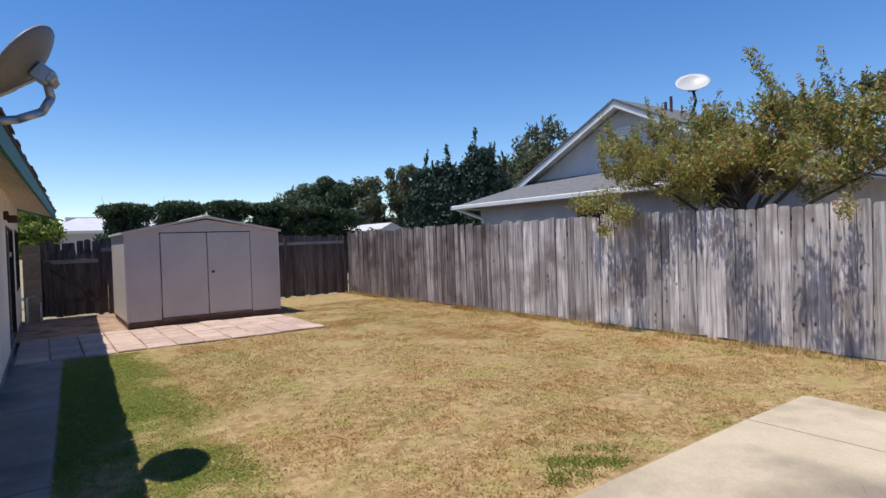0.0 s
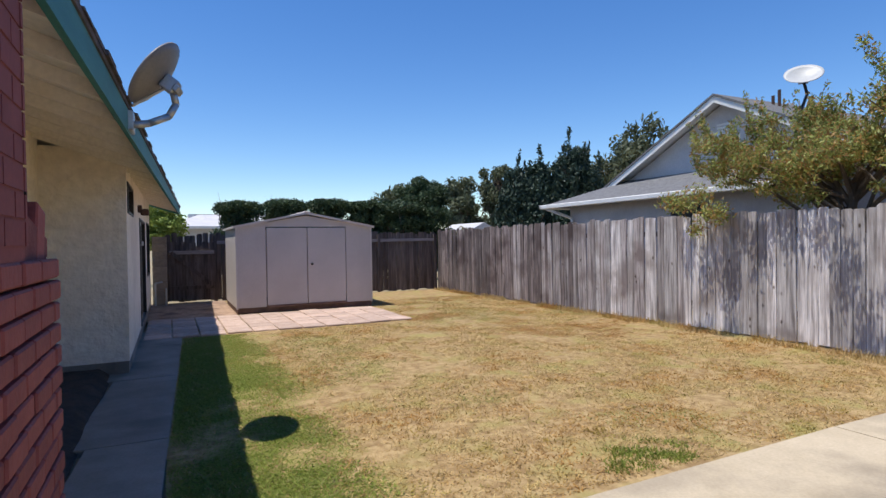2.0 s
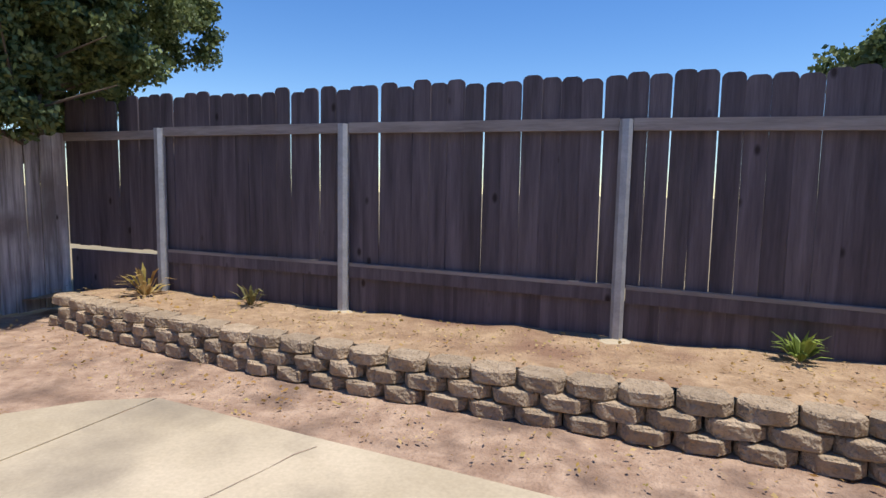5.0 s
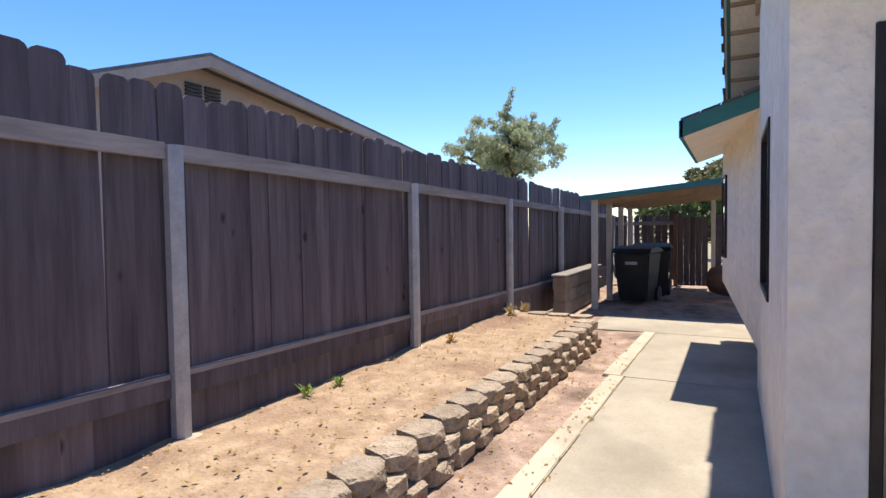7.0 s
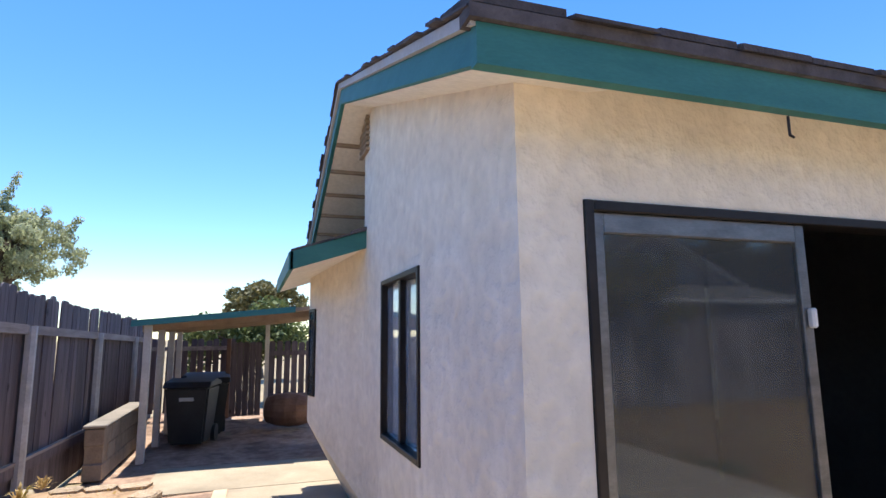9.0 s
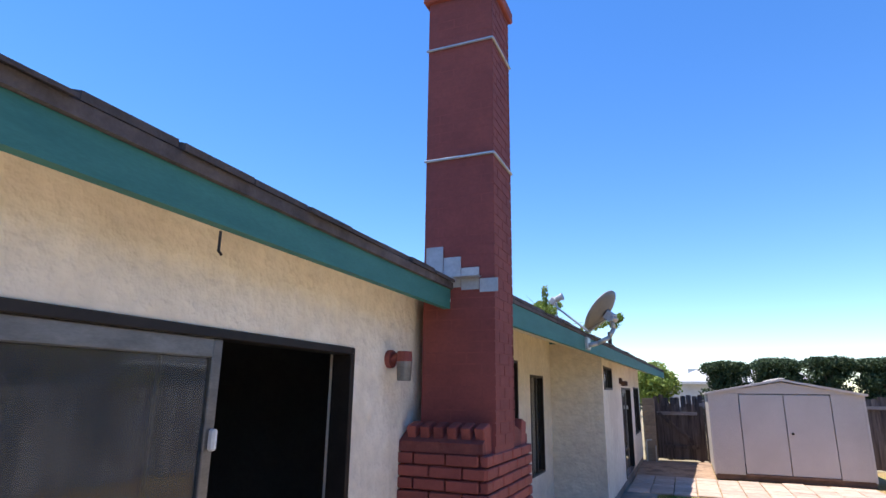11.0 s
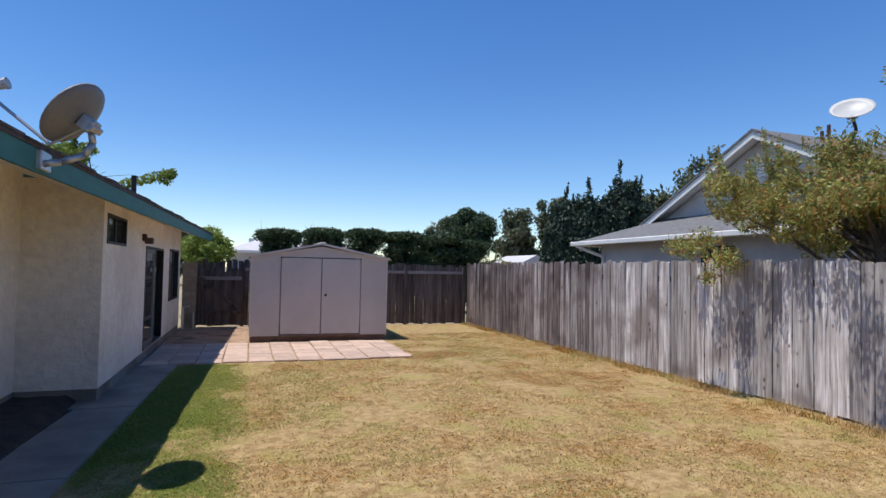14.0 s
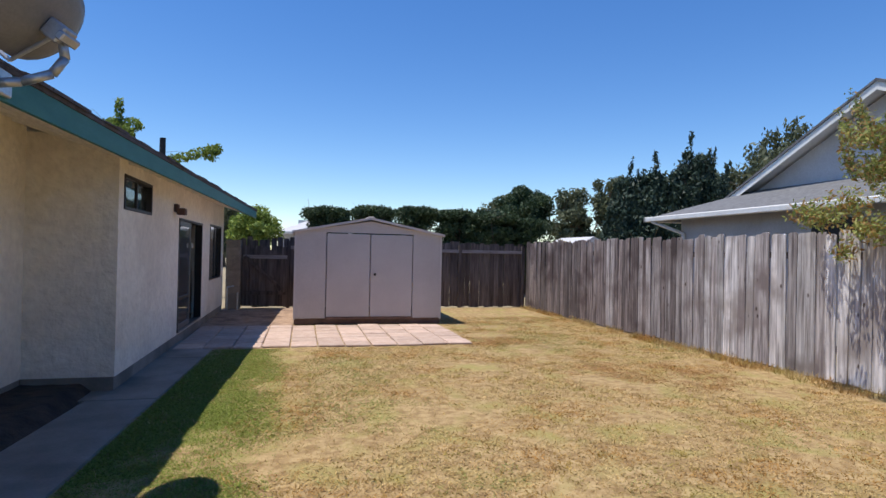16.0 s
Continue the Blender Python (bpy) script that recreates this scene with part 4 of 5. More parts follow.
DC = Vector((-1.04, 5.0, 2.715))
DN = Vector((-.78, .13, .60)).normalized()
hd = dish_thing("satellite_dish", "grey satellite dish on curved arm at eave", look(DC, DC - DN), None, DISH, .90)
bm = bmesh.new()
inv = hd.matrix_basis.inverted()
path_tube(bm, [inv @ Vector(p) for p in ((-1.25, 4.87, 2.33), (-1.13, 4.91, 2.36), (-1.0, 4.96, 2.43), (-.95, 4.99, 2.53), (-.97, 5.0, 2.645))], .026, 10)
part("mast", bm, STEEL, hd, "bent grey mast tube", True)
bm = bmesh.new()
box(bm, -1.275, 4.82, 2.29, -1.225, 5.04, 2.43, .008, inv)
part("foot_plate", bm, STEEL, hd)

# ---- small fixtures on the house ----
lamp = thing("wall_lamp", "rusty jelly-jar wall lamp beside door", "lamp")
bm = bmesh.new()
tube(bm, (-1.93, 1.35, 1.99), (-1.90, 1.35, 1.99), .055, .055, 14)
tube(bm, (-1.90, 1.35, 1.99), (-1.82, 1.35, 2.01), .03, .03, 10)
tube(bm, (-1.82, 1.35, 1.975), (-1.82, 1.35, 2.035), .05, .045, 14)
part("base", bm, BRICK, lamp, "rusty red metal base")
bm = bmesh.new()
tube(bm, (-1.82, 1.35, 1.86), (-1.82, 1.35, 1.975), .042, .05, 14)
part("shade", bm, ALU, lamp, "ribbed frosted jar")
lamp2 = thing("wall_lamp", "small brown wall lamp beside sliding door", "lamp")
boxpart("base", (-1.46, 10.35, 2.0, -1.40, 10.47, 2.12), BROWN_WOOD, lamp2, bevel=.01)
boxpart("shade", (-1.42, 10.33, 1.96, -1.30, 10.49, 2.06), BROWN_WOOD, lamp2, bevel=.015)
hookt = thing("eave_hook", "small dark hook under eave", "hook")
bm = bmesh.new()
path_tube(bm, [(-1.675, -.38, 2.32), (-1.675, -.38, 2.25), (-1.66, -.38, 2.235)], .005, 6)
part("hook", bm, BRONZE, hookt)
bib = thing("hose_bib", "low water pipe with tap by wall", "pipe")
bm = bmesh.new()
path_tube(bm, [(-1.36, 15.9, 0), (-1.36, 15.9, .55), (-1.2, 15.9, .58)], .02, 8)
path_tube(bm, [(-1.12, 15.9, 0), (-1.12, 15.9, .42)], .02, 8)
part("pipe", bm, STEEL, bib)
vent = thing("roof_vent", "dark vent pipe on roof", "vent pipe")
bm = bmesh.new()
tube(bm, (-1.54, 9.95, 2.4), (-1.54, 9.95, 3.0), .04, .04, 10)
tube(bm, (-1.54, 9.95, 2.60), (-1.54, 9.95, 2.66), .09, .042, 12)
part("pipe", bm, BRONZE, vent)

# ---- side yard ----
canopy = thing("side_canopy", "low flat canopy roof with green edge", "canopy")
bm = bmesh.new()
prism(bm, [(-3.62, 1.74), (-1.10, 1.97), (-1.10, 2.02), (-3.62, 1.79)], "x", -12.6, -8.45)
# browner wood colour imitates the shade under the canopy
part("roof_panel", bm, WOODSHADE, canopy, "brown underside with canopy shade put in its colour")
bm = bmesh.new()
prism(bm, [(-3.66, 1.72), (-1.62, 1.905), (-1.62, 1.985), (-3.66, 1.80)], "x", -8.45, -8.41)
part("edge_board", bm, TEAL, canopy, "teal green edge board")
for k in range(5):
    x = -8.9 - .85 * k
    bm = bmesh.new()
    prism(bm, [(-3.6, 1.66), (-1.12, 1.885), (-1.12, 1.968), (-3.6, 1.738)], "x", x - .02, x + .02)
    part("joist", bm, WOODSHADE, canopy)
for x in (-8.55, -9.75, -10.9, -12.0):
    boxpart("post", (x - .045, -3.52, .0, x + .045, -3.43, 1.735), POST_P, canopy, "pale painted post", .004)
low = thing("low_block_wall", "low concrete block wall with mortar cap", "low wall")
for k in range(3):
    for i in range(6):
        x = -7.72 - i * .40 - (.2 if k % 2 else 0)
        boxpart("block", (x - .392, -3.92, .0 + k * .19, x, -3.72, .0 + k * .19 + .182), CMU, low, bevel=.008)
boxpart("core", (-10.1, -3.91, 0, -7.74, -3.73, .56), CMU, low)
boxpart("cap", (-10.2, -3.94, .572, -7.70, -3.70, .61), CONC_D, low, "rough mortar cap", .012)


def wheelie_bin(at, rz, label):
    b = thing("trash_bin", label, "trash bin", at, group="trash bins", rz=rz)
    bm = bmesh.new()
    lo, hi = [(-.24, -.27), (.24, -.27), (.24, .25), (-.24, .25)], [(-.31, -.34), (.31, -.34), (.31, .34), (-.31, .34)]
    v0 = [bm.verts.new((*p, .04)) for p in lo]
    v1 = [bm.verts.new((*p, .86)) for p in hi]
    bm.faces.new(v0[::-1])
    bm.faces.new(v1)
    for i in range(4):
        bm.faces.new((v0[i], v0[(i + 1) % 4], v1[(i + 1) % 4], v1[i]))
    bmesh.ops.bevel(bm, geom=bm.edges[:], offset=.03, segments=2, affect="EDGES")
    part("body", bm, BIN, b)
    bm = bmesh.new()
    prism(bm, [(-.37, .85), (.36, .85), (.36, .90), (.05, .97), (-.3, .93)], "x", -.33, .33)
    bmesh.ops.bevel(bm, geom=bm.edges[:], offset=.012, segments=1, affect="EDGES")
    part("lid", bm, BIN, b)
    for x in (-.27, .27):
        bm = bmesh.new()
        tube(bm, (x - .03, .26, .13), (x + .03, .26, .13), .13, .13, 18)
        part("wheel", bm, BIN, b)
    bm = bmesh.new()
    tube(bm, (-.26, .38, .86), (.26, .38, .86), .016)
    part("handle", bm, BIN, b)
    boxpart("sticker", (-.10, -.335, .66, .10, -.318, .71), DISH_W, b, "small pale label")
    return b


wheelie_bin((-9.75, -3.0, 0), 80, "black plastic wheeled trash bin under canopy")
wheelie_bin((-10.55, -2.85, 0), 95, "black plastic wheeled trash bin behind another")
wheelie_bin((-11.3, -2.95, 0), 84, "dark wheeled trash bin in canopy shade")
barrel = thing("old_barrel", "weathered barrel lying on its side", "barrel")
bm = bmesh.new()
n = 16
ring = [(-.38, .22), (-.2, .28), (0, .30), (.2, .28), (.38, .22)]
rows_ = [[bm.verts.new((x, r * math.cos(2 * math.pi * k / n), .3 + r * math.sin(2 * math.pi * k / n))) for k in range(n)] for x, r in ring]
for a, b in zip(rows_, rows_[1:]):
    for k in range(n):
        bm.faces.new((a[k], a[(k + 1) % n], b[(k + 1) % n], b[k]))
bm.faces.new(rows_[0])
bm.faces.new(rows_[-1])
bmesh.ops.recalc_face_normals(bm, faces=bm.faces[:])
part("body", bm, PLANK, barrel)
barrel.matrix_basis = pose(-10.9, -1.52, 0, 0, 0, 70)
sgate = thing("side_gate", "dark slatted board side gate with pale post", "gate")
SGM = [board_mesh("board", .115, h, BOARD_D) for h in (1.42, 1.45)]
for i in range(7):
    share("board", FR.choice(SGM), sgate, pose(-12.5, -1.80 + i * .15, .04, 0, FR.uniform(-.8, .8), 90))
for z in (.35, 1.2):
    boxpart("rail", (-12.46, -1.84, z, -12.42, -.85, z + .09), BOARD_D, sgate)
boxpart("post", (-12.5, -1.93, 0, -12.42, -1.85, 1.95), POST_P, sgate, "pale painted post", .004)
screen = thing("side_fence", "dark board fence beside the side gate", "fence")
for i in range(5):
    share("board", FR.choice(SGM), screen, pose(-12.48, -2.52 + i * .118, .03, 0, 0, 90))
for i in range(11):
    share("board", FR.choice(SGM), screen, pose(-12.95, -4.06 + i * .148, .10, 0, FR.uniform(-.8, .8), 90))
boxpart("rail", (-12.91, -4.1, 1.32, -12.87, -2.5, 1.40), RAIL, screen, "weathered grey rail")
boxpart("post", (-12.56, -2.66, 0, -12.46, -2.58, 1.55), PLANK, screen, "brown square post", .006)
# ---- neighbouring houses ----
def slab_roof(bm, pts, t):
    """A sloped sheet of thickness t under the four given corners."""
    a = [bm.verts.new(p) for p in pts]
    b = [bm.verts.new((p[0], p[1], p[2] - t)) for p in pts]
    bm.faces.new(a)
    bm.faces.new(b[::-1])
    for i in range(len(a)):
        bm.faces.new((a[i], b[i], b[(i + 1) % len(a)], a[(i + 1) % len(a)]))
    bmesh.ops.recalc_face_normals(bm, faces=bm.faces[:])


def gable_x(parent, x, y_c, half, z_eave, z_top, wall_m, trim_m, roof_m, y_lo, y_hi, over, deep, thick=.14, soffit=None):
    """A gable that faces -x: wall, two roof slopes, and barge boards along the rake."""
    sl = (z_top - z_eave) / half
    bm = bmesh.new()
    top = lambda y: z_top - sl * abs(y - y_c) - thick
    prism(bm, [(y_lo, 0), (y_hi, 0), (y_hi, top(y_hi)), (y_c, z_top - thick), (y_lo, top(y_lo))], "x", x, x + deep)
    part("wall", bm, wall_m, parent)
    for s in (-1, 1):
        ye = y_c + s * half
        bm = bmesh.new()
        slab_roof(bm, [(x - over - .06, y_c, z_top), (x - over - .06, ye, z_eave), (x + deep + .4, ye, z_eave), (x + deep + .4, y_c, z_top)], .05)
        part("roof", bm, roof_m, parent)
        bm = bmesh.new()
        slab_roof(bm, [(x - over + .03, y_c, z_top - .052), (x - over + .03, ye, z_eave - .052), (x + deep, ye, z_eave - .052), (x + deep, y_c, z_top - .052)], .03)
        part("soffit", bm, soffit or trim_m, parent)
        bm = bmesh.new()
        prism(bm, [(y_c, z_top - .053), (ye, z_eave - .053), (ye, z_eave - .20), (y_c, z_top - .20)], "x", x - over - .035, x - over)
        part("barge_board", bm, trim_m, parent, "white barge board")


nh = thing("neighbour_house", "white rough-stucco house gable with white barge boards", "house")
gable_x(nh, 9.5, -1.95, 3.6, 3.02, 4.95, N_STUCCO, WHITE, N_ROOF, -5.0, .80, .42, 7.0, soffit=WOODSHADE)
boxpart("corner_board", (9.40, .62, 0, 9.5, .82, 3.30), BROWN_WOOD, nh, "dark brown corner board", .006)
gh = thing("neighbour_house", "grey house with gable and low lean-to roof", "house")
gable_x(gh, 10.5, 9.15, 4.4, 2.55, 4.72, N_GREY, WHITE, N_ROOF, 5.2, 13.0, .35, 8.0)
bm = bmesh.new()
slab_roof(bm, [(8.55, 13.5, 2.44), (8.55, 6.2, 2.44), (10.7, 6.2, 3.14), (10.7, 12.2, 3.14)], .06)
slab_roof(bm, [(8.55, 13.5, 2.44), (10.7, 12.2, 3.14), (14.0, 12.2, 3.14), (14.0, 13.5, 2.44)], .06)
part("roof", bm, N_ROOF, gh, "grey shingled lean-to roof")
boxpart("gutter", (8.46, 6.2, 2.34, 8.545, 13.58, 2.45), WHITE, gh, "white gutter", .015)
boxpart("gutter", (8.46, 13.505, 2.34, 14.0, 13.59, 2.45), WHITE, gh, "white gutter", .015)
boxpart("wall", (8.98, 6.3, 0, 9.1, 12.85, 2.42), N_GREY, gh)
boxpart("wall", (9.1, 12.75, 0, 14, 12.85, 2.42), N_GREY, gh)
boxpart("window", (8.955, 8.5, 1.55, 8.985, 9.35, 2.2), BRONZE, gh, "dark window below eave")
bm = bmesh.new()
path_tube(bm, [(8.5, 13.3, 2.34), (8.7, 13.0, 2.2), (8.93, 12.7, 2.05), (8.93, 12.7, 0)], .04, 8)
part("downspout", bm, WHITE, gh)
for k in range(5):
    boxpart("gable_vent", (10.46, 8.95, 3.75 + k * .07, 10.5, 9.35, 3.80 + k * .07), WHITE, gh)
for k, y in enumerate((8.6, 8.75)):
    bm = bmesh.new()
    tube(bm, (11.6, y, 4.3), (11.6, y, 4.82 - k * .1), .035, .035, 8)
    part("flue", bm, BROWN_WOOD, gh)
nd = dish_thing("satellite_dish", "white satellite dish on neighbour roof", look(Vector((10.9, 7.62, 4.78)), Vector((10.9, 7.62, 4.78)) - Vector((-.62, -.42, .66))), None, DISH_W, 1.0, False)
bm = bmesh.new()
iv = nd.matrix_basis.inverted()
path_tube(bm, [iv @ Vector(p) for p in ((10.94, 7.65, 4.72), (10.9, 7.55, 4.4), (10.7, 7.65, 3.8))], .03, 8)
part("mast", bm, BRONZE, nd)

wl = thing("neighbour_house", "low white gabled outbuilding beyond fence", "house")
bm = bmesh.new()
prism(bm, [(3.1, 0), (7.2, 0), (7.2, 2.9), (5.0, 3.62), (3.1, 3.0)], "x", 15.2, 15.4)
part("wall", bm, WHITE, wl)
bm = bmesh.new()
slab_roof(bm, [(14.9, 5.0, 3.78), (14.9, 2.6, 3.0), (22, 2.6, 3.0), (22, 5.0, 3.78)], .1)
slab_roof(bm, [(14.9, 5.0, 3.78), (14.9, 7.6, 2.9), (22, 7.6, 2.9), (22, 5.0, 3.78)], .1)
part("roof", bm, N_GREY, wl, "pale flat roof sheets")
bh = thing("neighbour_house", "distant house with orange brick chimney", "house")
bm = bmesh.new()
prism(bm, [(-.5, 0), (4.5, 0), (4.5, 2.2), (2.0, 3.25), (-.5, 2.3)], "x", 17.0, 22)
part("wall", bm, N_GREY, bh)
bm = bmesh.new()
slab_roof(bm, [(16.7, 2.0, 3.42), (16.7, -.8, 2.3), (22, -.8, 2.3), (22, 2.0, 3.42)], .1)
slab_roof(bm, [(16.7, 2.0, 3.42), (16.7, 4.8, 2.2), (22, 4.8, 2.2), (22, 2.0, 3.42)], .1)
part("roof", bm, WHITE, bh)
boxpart("chimney", (13.0, 2.05, 0, 13.42, 2.47, 3.45), N_BRICK, bh, "orange brick chimney", .01)
boxpart("chimney_cap", (12.96, 2.01, 3.45, 13.46, 2.51, 3.53), N_BRICK, bh, bevel=.01)
boxpart("spark_arrestor", (13.1, 2.15, 3.53, 13.32, 2.37, 3.75), STEEL, bh)
sh = thing("neighbour_house", "beige house gable with double vents beyond fence", "house")
bm = bmesh.new()
prism(bm, [(-13.4, 0), (-2.4, 0), (-2.4, 2.7), (-5.7, 3.93), (-13.4, 3.0)], "y", -9.25, -9.1)
part("wall", bm, N_BEIGE, sh)
for a, b in (((-5.7, 4.08), (-14.2, 3.04)), ((-5.7, 4.08), (-1.9, 2.64))):
    bm = bmesh.new()
    slab_roof(bm, [(a[0], -8.7, a[1]), (b[0], -8.7, b[1]), (b[0], -16, b[1]), (a[0], -16, a[1])], .05)
    part("roof", bm, N_ROOF, sh)
    bm = bmesh.new()
    prism(bm, [(a[0], a[1] - .052), (b[0], b[1] - .052), (b[0], b[1] - .22), (a[0], a[1] - .22)], "y", -8.74, -8.70)
    part("barge_board", bm, N_BEIGE, sh)
    bm = bmesh.new()
    slab_roof(bm, [(a[0], -8.74, a[1] - .053), (b[0], -8.74, b[1] - .053), (b[0], -9.1, b[1] - .053), (a[0], -9.1, a[1] - .053)], .03)
    part("soffit", bm, N_BEIGE, sh)
for x0 in (-6.2, -5.83):
    for k in range(5):
        boxpart("vent_slat", (x0, -9.095, 3.40 + k * .055, x0 + .30, -9.06, 3.435 + k * .055), BRONZE, sh)
fh = thing("distant_house", "pale stepped-roof house far beyond back fence", "house")
bm = bmesh.new()
prism(bm, [(-1.1, 0), (7.5, 0), (7.5, 2.6), (-1.1, 2.6)], "y", 38, 44)
part("wall", bm, N_GREY, fh)
bm = bmesh.new()
slab_roof(bm, [(-1.3, 37.6, 2.62), (7.8, 37.6, 2.62), (6.0, 41, 3.5), (.7, 41, 3.5)], .12)
part("roof", bm, N_GREY, fh, "pale grey roof")
boxpart("fascia", (-1.32, 37.56, 2.48, 7.82, 37.60, 2.64), WHITE, fh)
boxpart("upper_wall", (.1, 41.0, 2.6, 5.6, 43.5, 3.55), WHITE, fh, "pale upper storey")
fh2 = thing("distant_house", "small pale house beyond juniper trees", "house")
bm = bmesh.new()
prism(bm, [(18.0, 0), (20.0, 0), (20.0, 2.3), (19.0, 2.8), (18.0, 2.3)], "y", 35, 40)
part("wall", bm, N_GREY, fh2)

# ---- trees ----
RNG = np.random.default_rng(11)


def tree(name, label, base, top, r, clumps, count, size, lm, long=2.0, droop=0.0, extra=None, shell=.55, category="tree", kind=""):
    t = thing(name, label, category, kind=kind)
    c = [k[:3] for k in clumps]
    rr = [k[3:6] if len(k) == 6 else (k[3],) * 3 for k in clumps]
    limbs(t, base, top, r, c[:26], RNG)
    leaves("crown", c, rr, count, size, lm, t, RNG, long, shell, droop)
    if extra:
        leaves("crown_brown", c, rr, extra[0], size, extra[1], t, RNG, long, shell, droop)
    return t


def cloud(cx, cy, cz, rx, ry, rz, n, r0, r1):
    """Uneven clumps inside an ellipsoid, more at its outside."""
    out = []
    while len(out) < n:
        p = RNG.normal(size=3)
        p /= np.linalg.norm(p)
        p *= RNG.random() ** .4
        r = RNG.uniform(r0, r1)
        out.append((cx + rx * p[0], cy + ry * p[1], cz + rz * p[2], r, r, r * .8))
    return out


# fruit tree behind the east fence, branches over it
pk = cloud(7.3, 4.85, 2.6, .8, 2.2, .72, 80, .14, .32)
pk += [(7.3, 4.1 + .1 * k, 3.15 + .17 * k, .13, .13, .18) for k in range(6)]
for k in range(120):   # shoots that stick out of the crown
    x, y, z = RNG.uniform(6.7, 7.7), RNG.uniform(2.5, 7.1), RNG.uniform(2.3, 3.15)
    dx, dy, dz = RNG.uniform(-.07, .03), RNG.uniform(-.05, .08), RNG.uniform(.03, .13)
    for j in range(5):
        pk.append((x + dx * j, y + dy * j, z + dz * j, .085 - .008 * j, .085 - .008 * j, .11))
pk += [(RNG.uniform(5.95, 6.6), RNG.uniform(3.0, 6.9), RNG.uniform(1.75, 2.9), .22, .26, .2) for k in range(15)]
pk += [(6.5, 6.6, 1.6, .16), (6.5, 3.2, 1.75, .16), (6.5, 6.9, 2.0, .2)]
tree("fruit_tree", "yellowing fruit tree leaning over the board fence", (7.6, 4.9, 0), (7.4, 4.8, 2.2), .09, pk, 33000, .022, L_PEACH, 2.8, .5, (17000, L_PEACH2), .1)
# dense oak in the corner
oak = []
for lx, ly, lz, lr, ln_ in ((6.2, -3.15, 2.12, .50, 22), (6.35, -3.3, 2.5, .5, 16), (7.3, -2.5, 2.45, .5, 18), (7.2, -2.15, 2.2, .3, 8), (6.2, -3.1, 3.2, .6, 20), (6.3, -3.9, 3.4, .6, 20),
                            (6.6, -4.8, 3.35, .65, 20), (6.8, -5.6, 3.35, .6, 18), (7.0, -5.2, 4.1, .6, 16), (6.9, -3.2, 4.2, .7, 22), (7.2, -4.2, 4.6, .7, 20), (7.5, -2.6, 3.4, .5, 14),
                            (7.2, -3.6, 2.5, .6, 18), (7.6, -4.8, 3.0, .8, 20), (5.9, -3.6, 3.0, .45, 16), (6.0, -2.9, 3.8, .4, 12), (6.1, -4.3, 2.6, .45, 14), (7.9, -3.6, 3.8, .8, 16),
                            (7.2, -3.0, 2.15, .4, 14), (6.9, -3.4, 2.3, .45, 14), (7.1, -4.3, 2.3, .5, 16), (7.0, -4.9, 2.6, .5, 14), (5.75, -3.0, 3.5, .42, 20), (5.75, -3.7, 3.6, .45, 20), (5.8, -4.3, 3.5, .42, 18),
                            (5.55, -3.3, 4.1, .42, 18), (5.6, -4.0, 4.2, .42, 18), (6.1, -3.4, 4.4, .5, 18), (6.0, -2.75, 3.0, .32, 14), (6.4, -4.4, 4.2, .5, 16), (6.3, -2.6, 2.75, .4, 18), (6.25, -3.0, 2.7, .45, 18), (6.3, -3.6, 2.75, .45, 18), (6.0, -2.5, 3.3, .45, 18)):
    for k in range(ln_):
        d = Vector((RNG.normal(), RNG.normal(), RNG.normal())).normalized() * lr * RNG.random() ** .45
        q = RNG.uniform(.12, .27)
        oak.append((lx + d.x, ly + d.y, lz + d.z * .85, q, q, q * .85))
tree("oak_tree", "dense dark green oak overhanging the fence corner", (8.2, -4.9, 0), (7.6, -4.4, 2.6), .16, oak, 200000, .036, L_OAK, 1.7, .2, None, .15)
# clipped hedge trees beyond the back fence
for k, (xa, xb, zt) in enumerate(((.40, 1.88, 3.0), (2.06, 3.42, 3.10), (3.56, 5.02, 3.12), (5.10, 6.58, 3.08), (6.55, 8.05, 3.04), (8.0, 9.2, 2.85))):
    cl = []
    for i in range(230):
        u, v_, w = RNG.random(), RNG.random(), RNG.random()
        w = 1.0 if i % 4 == 0 else w
        edge = .10 * w * (abs(u - .5) * 2) ** 4 + .06 * RNG.random()
        cl.append((xa + .07 + (xb - xa - .14) * u, 20.7 + 1.1 * v_, .55 + (zt - .72) * w - edge, .24, .24, .20))
    tree("clipped_hedge_tree", "dark green hedge tree clipped to a rounded box", ((xa + xb) / 2, 21.3, 0), ((xa + xb) / 2, 21.3, 1.6), .08, cl, 34000, .045, L_HEDGE, 1.6, 0, None, .45)
tree("round_tree", "round dense dark green tree beyond hedge", (11.1, 28.0, 0), (11.1, 28.0, 3), .2, cloud(11.15, 28.0, 3.55, 1.45, 1.4, 1.15, 70, .3, .6), 34000, .075, L_HEDGE, 1.6)
tree("round_tree", "small round dark tree between hedge and junipers", (8.6, 26, 0), (8.6, 26, 2), .14, cloud(8.6, 26, 2.7, 1.0, 1.0, .8, 24, .4, .6), 7000, .09, L_HEDGE, 1.6)
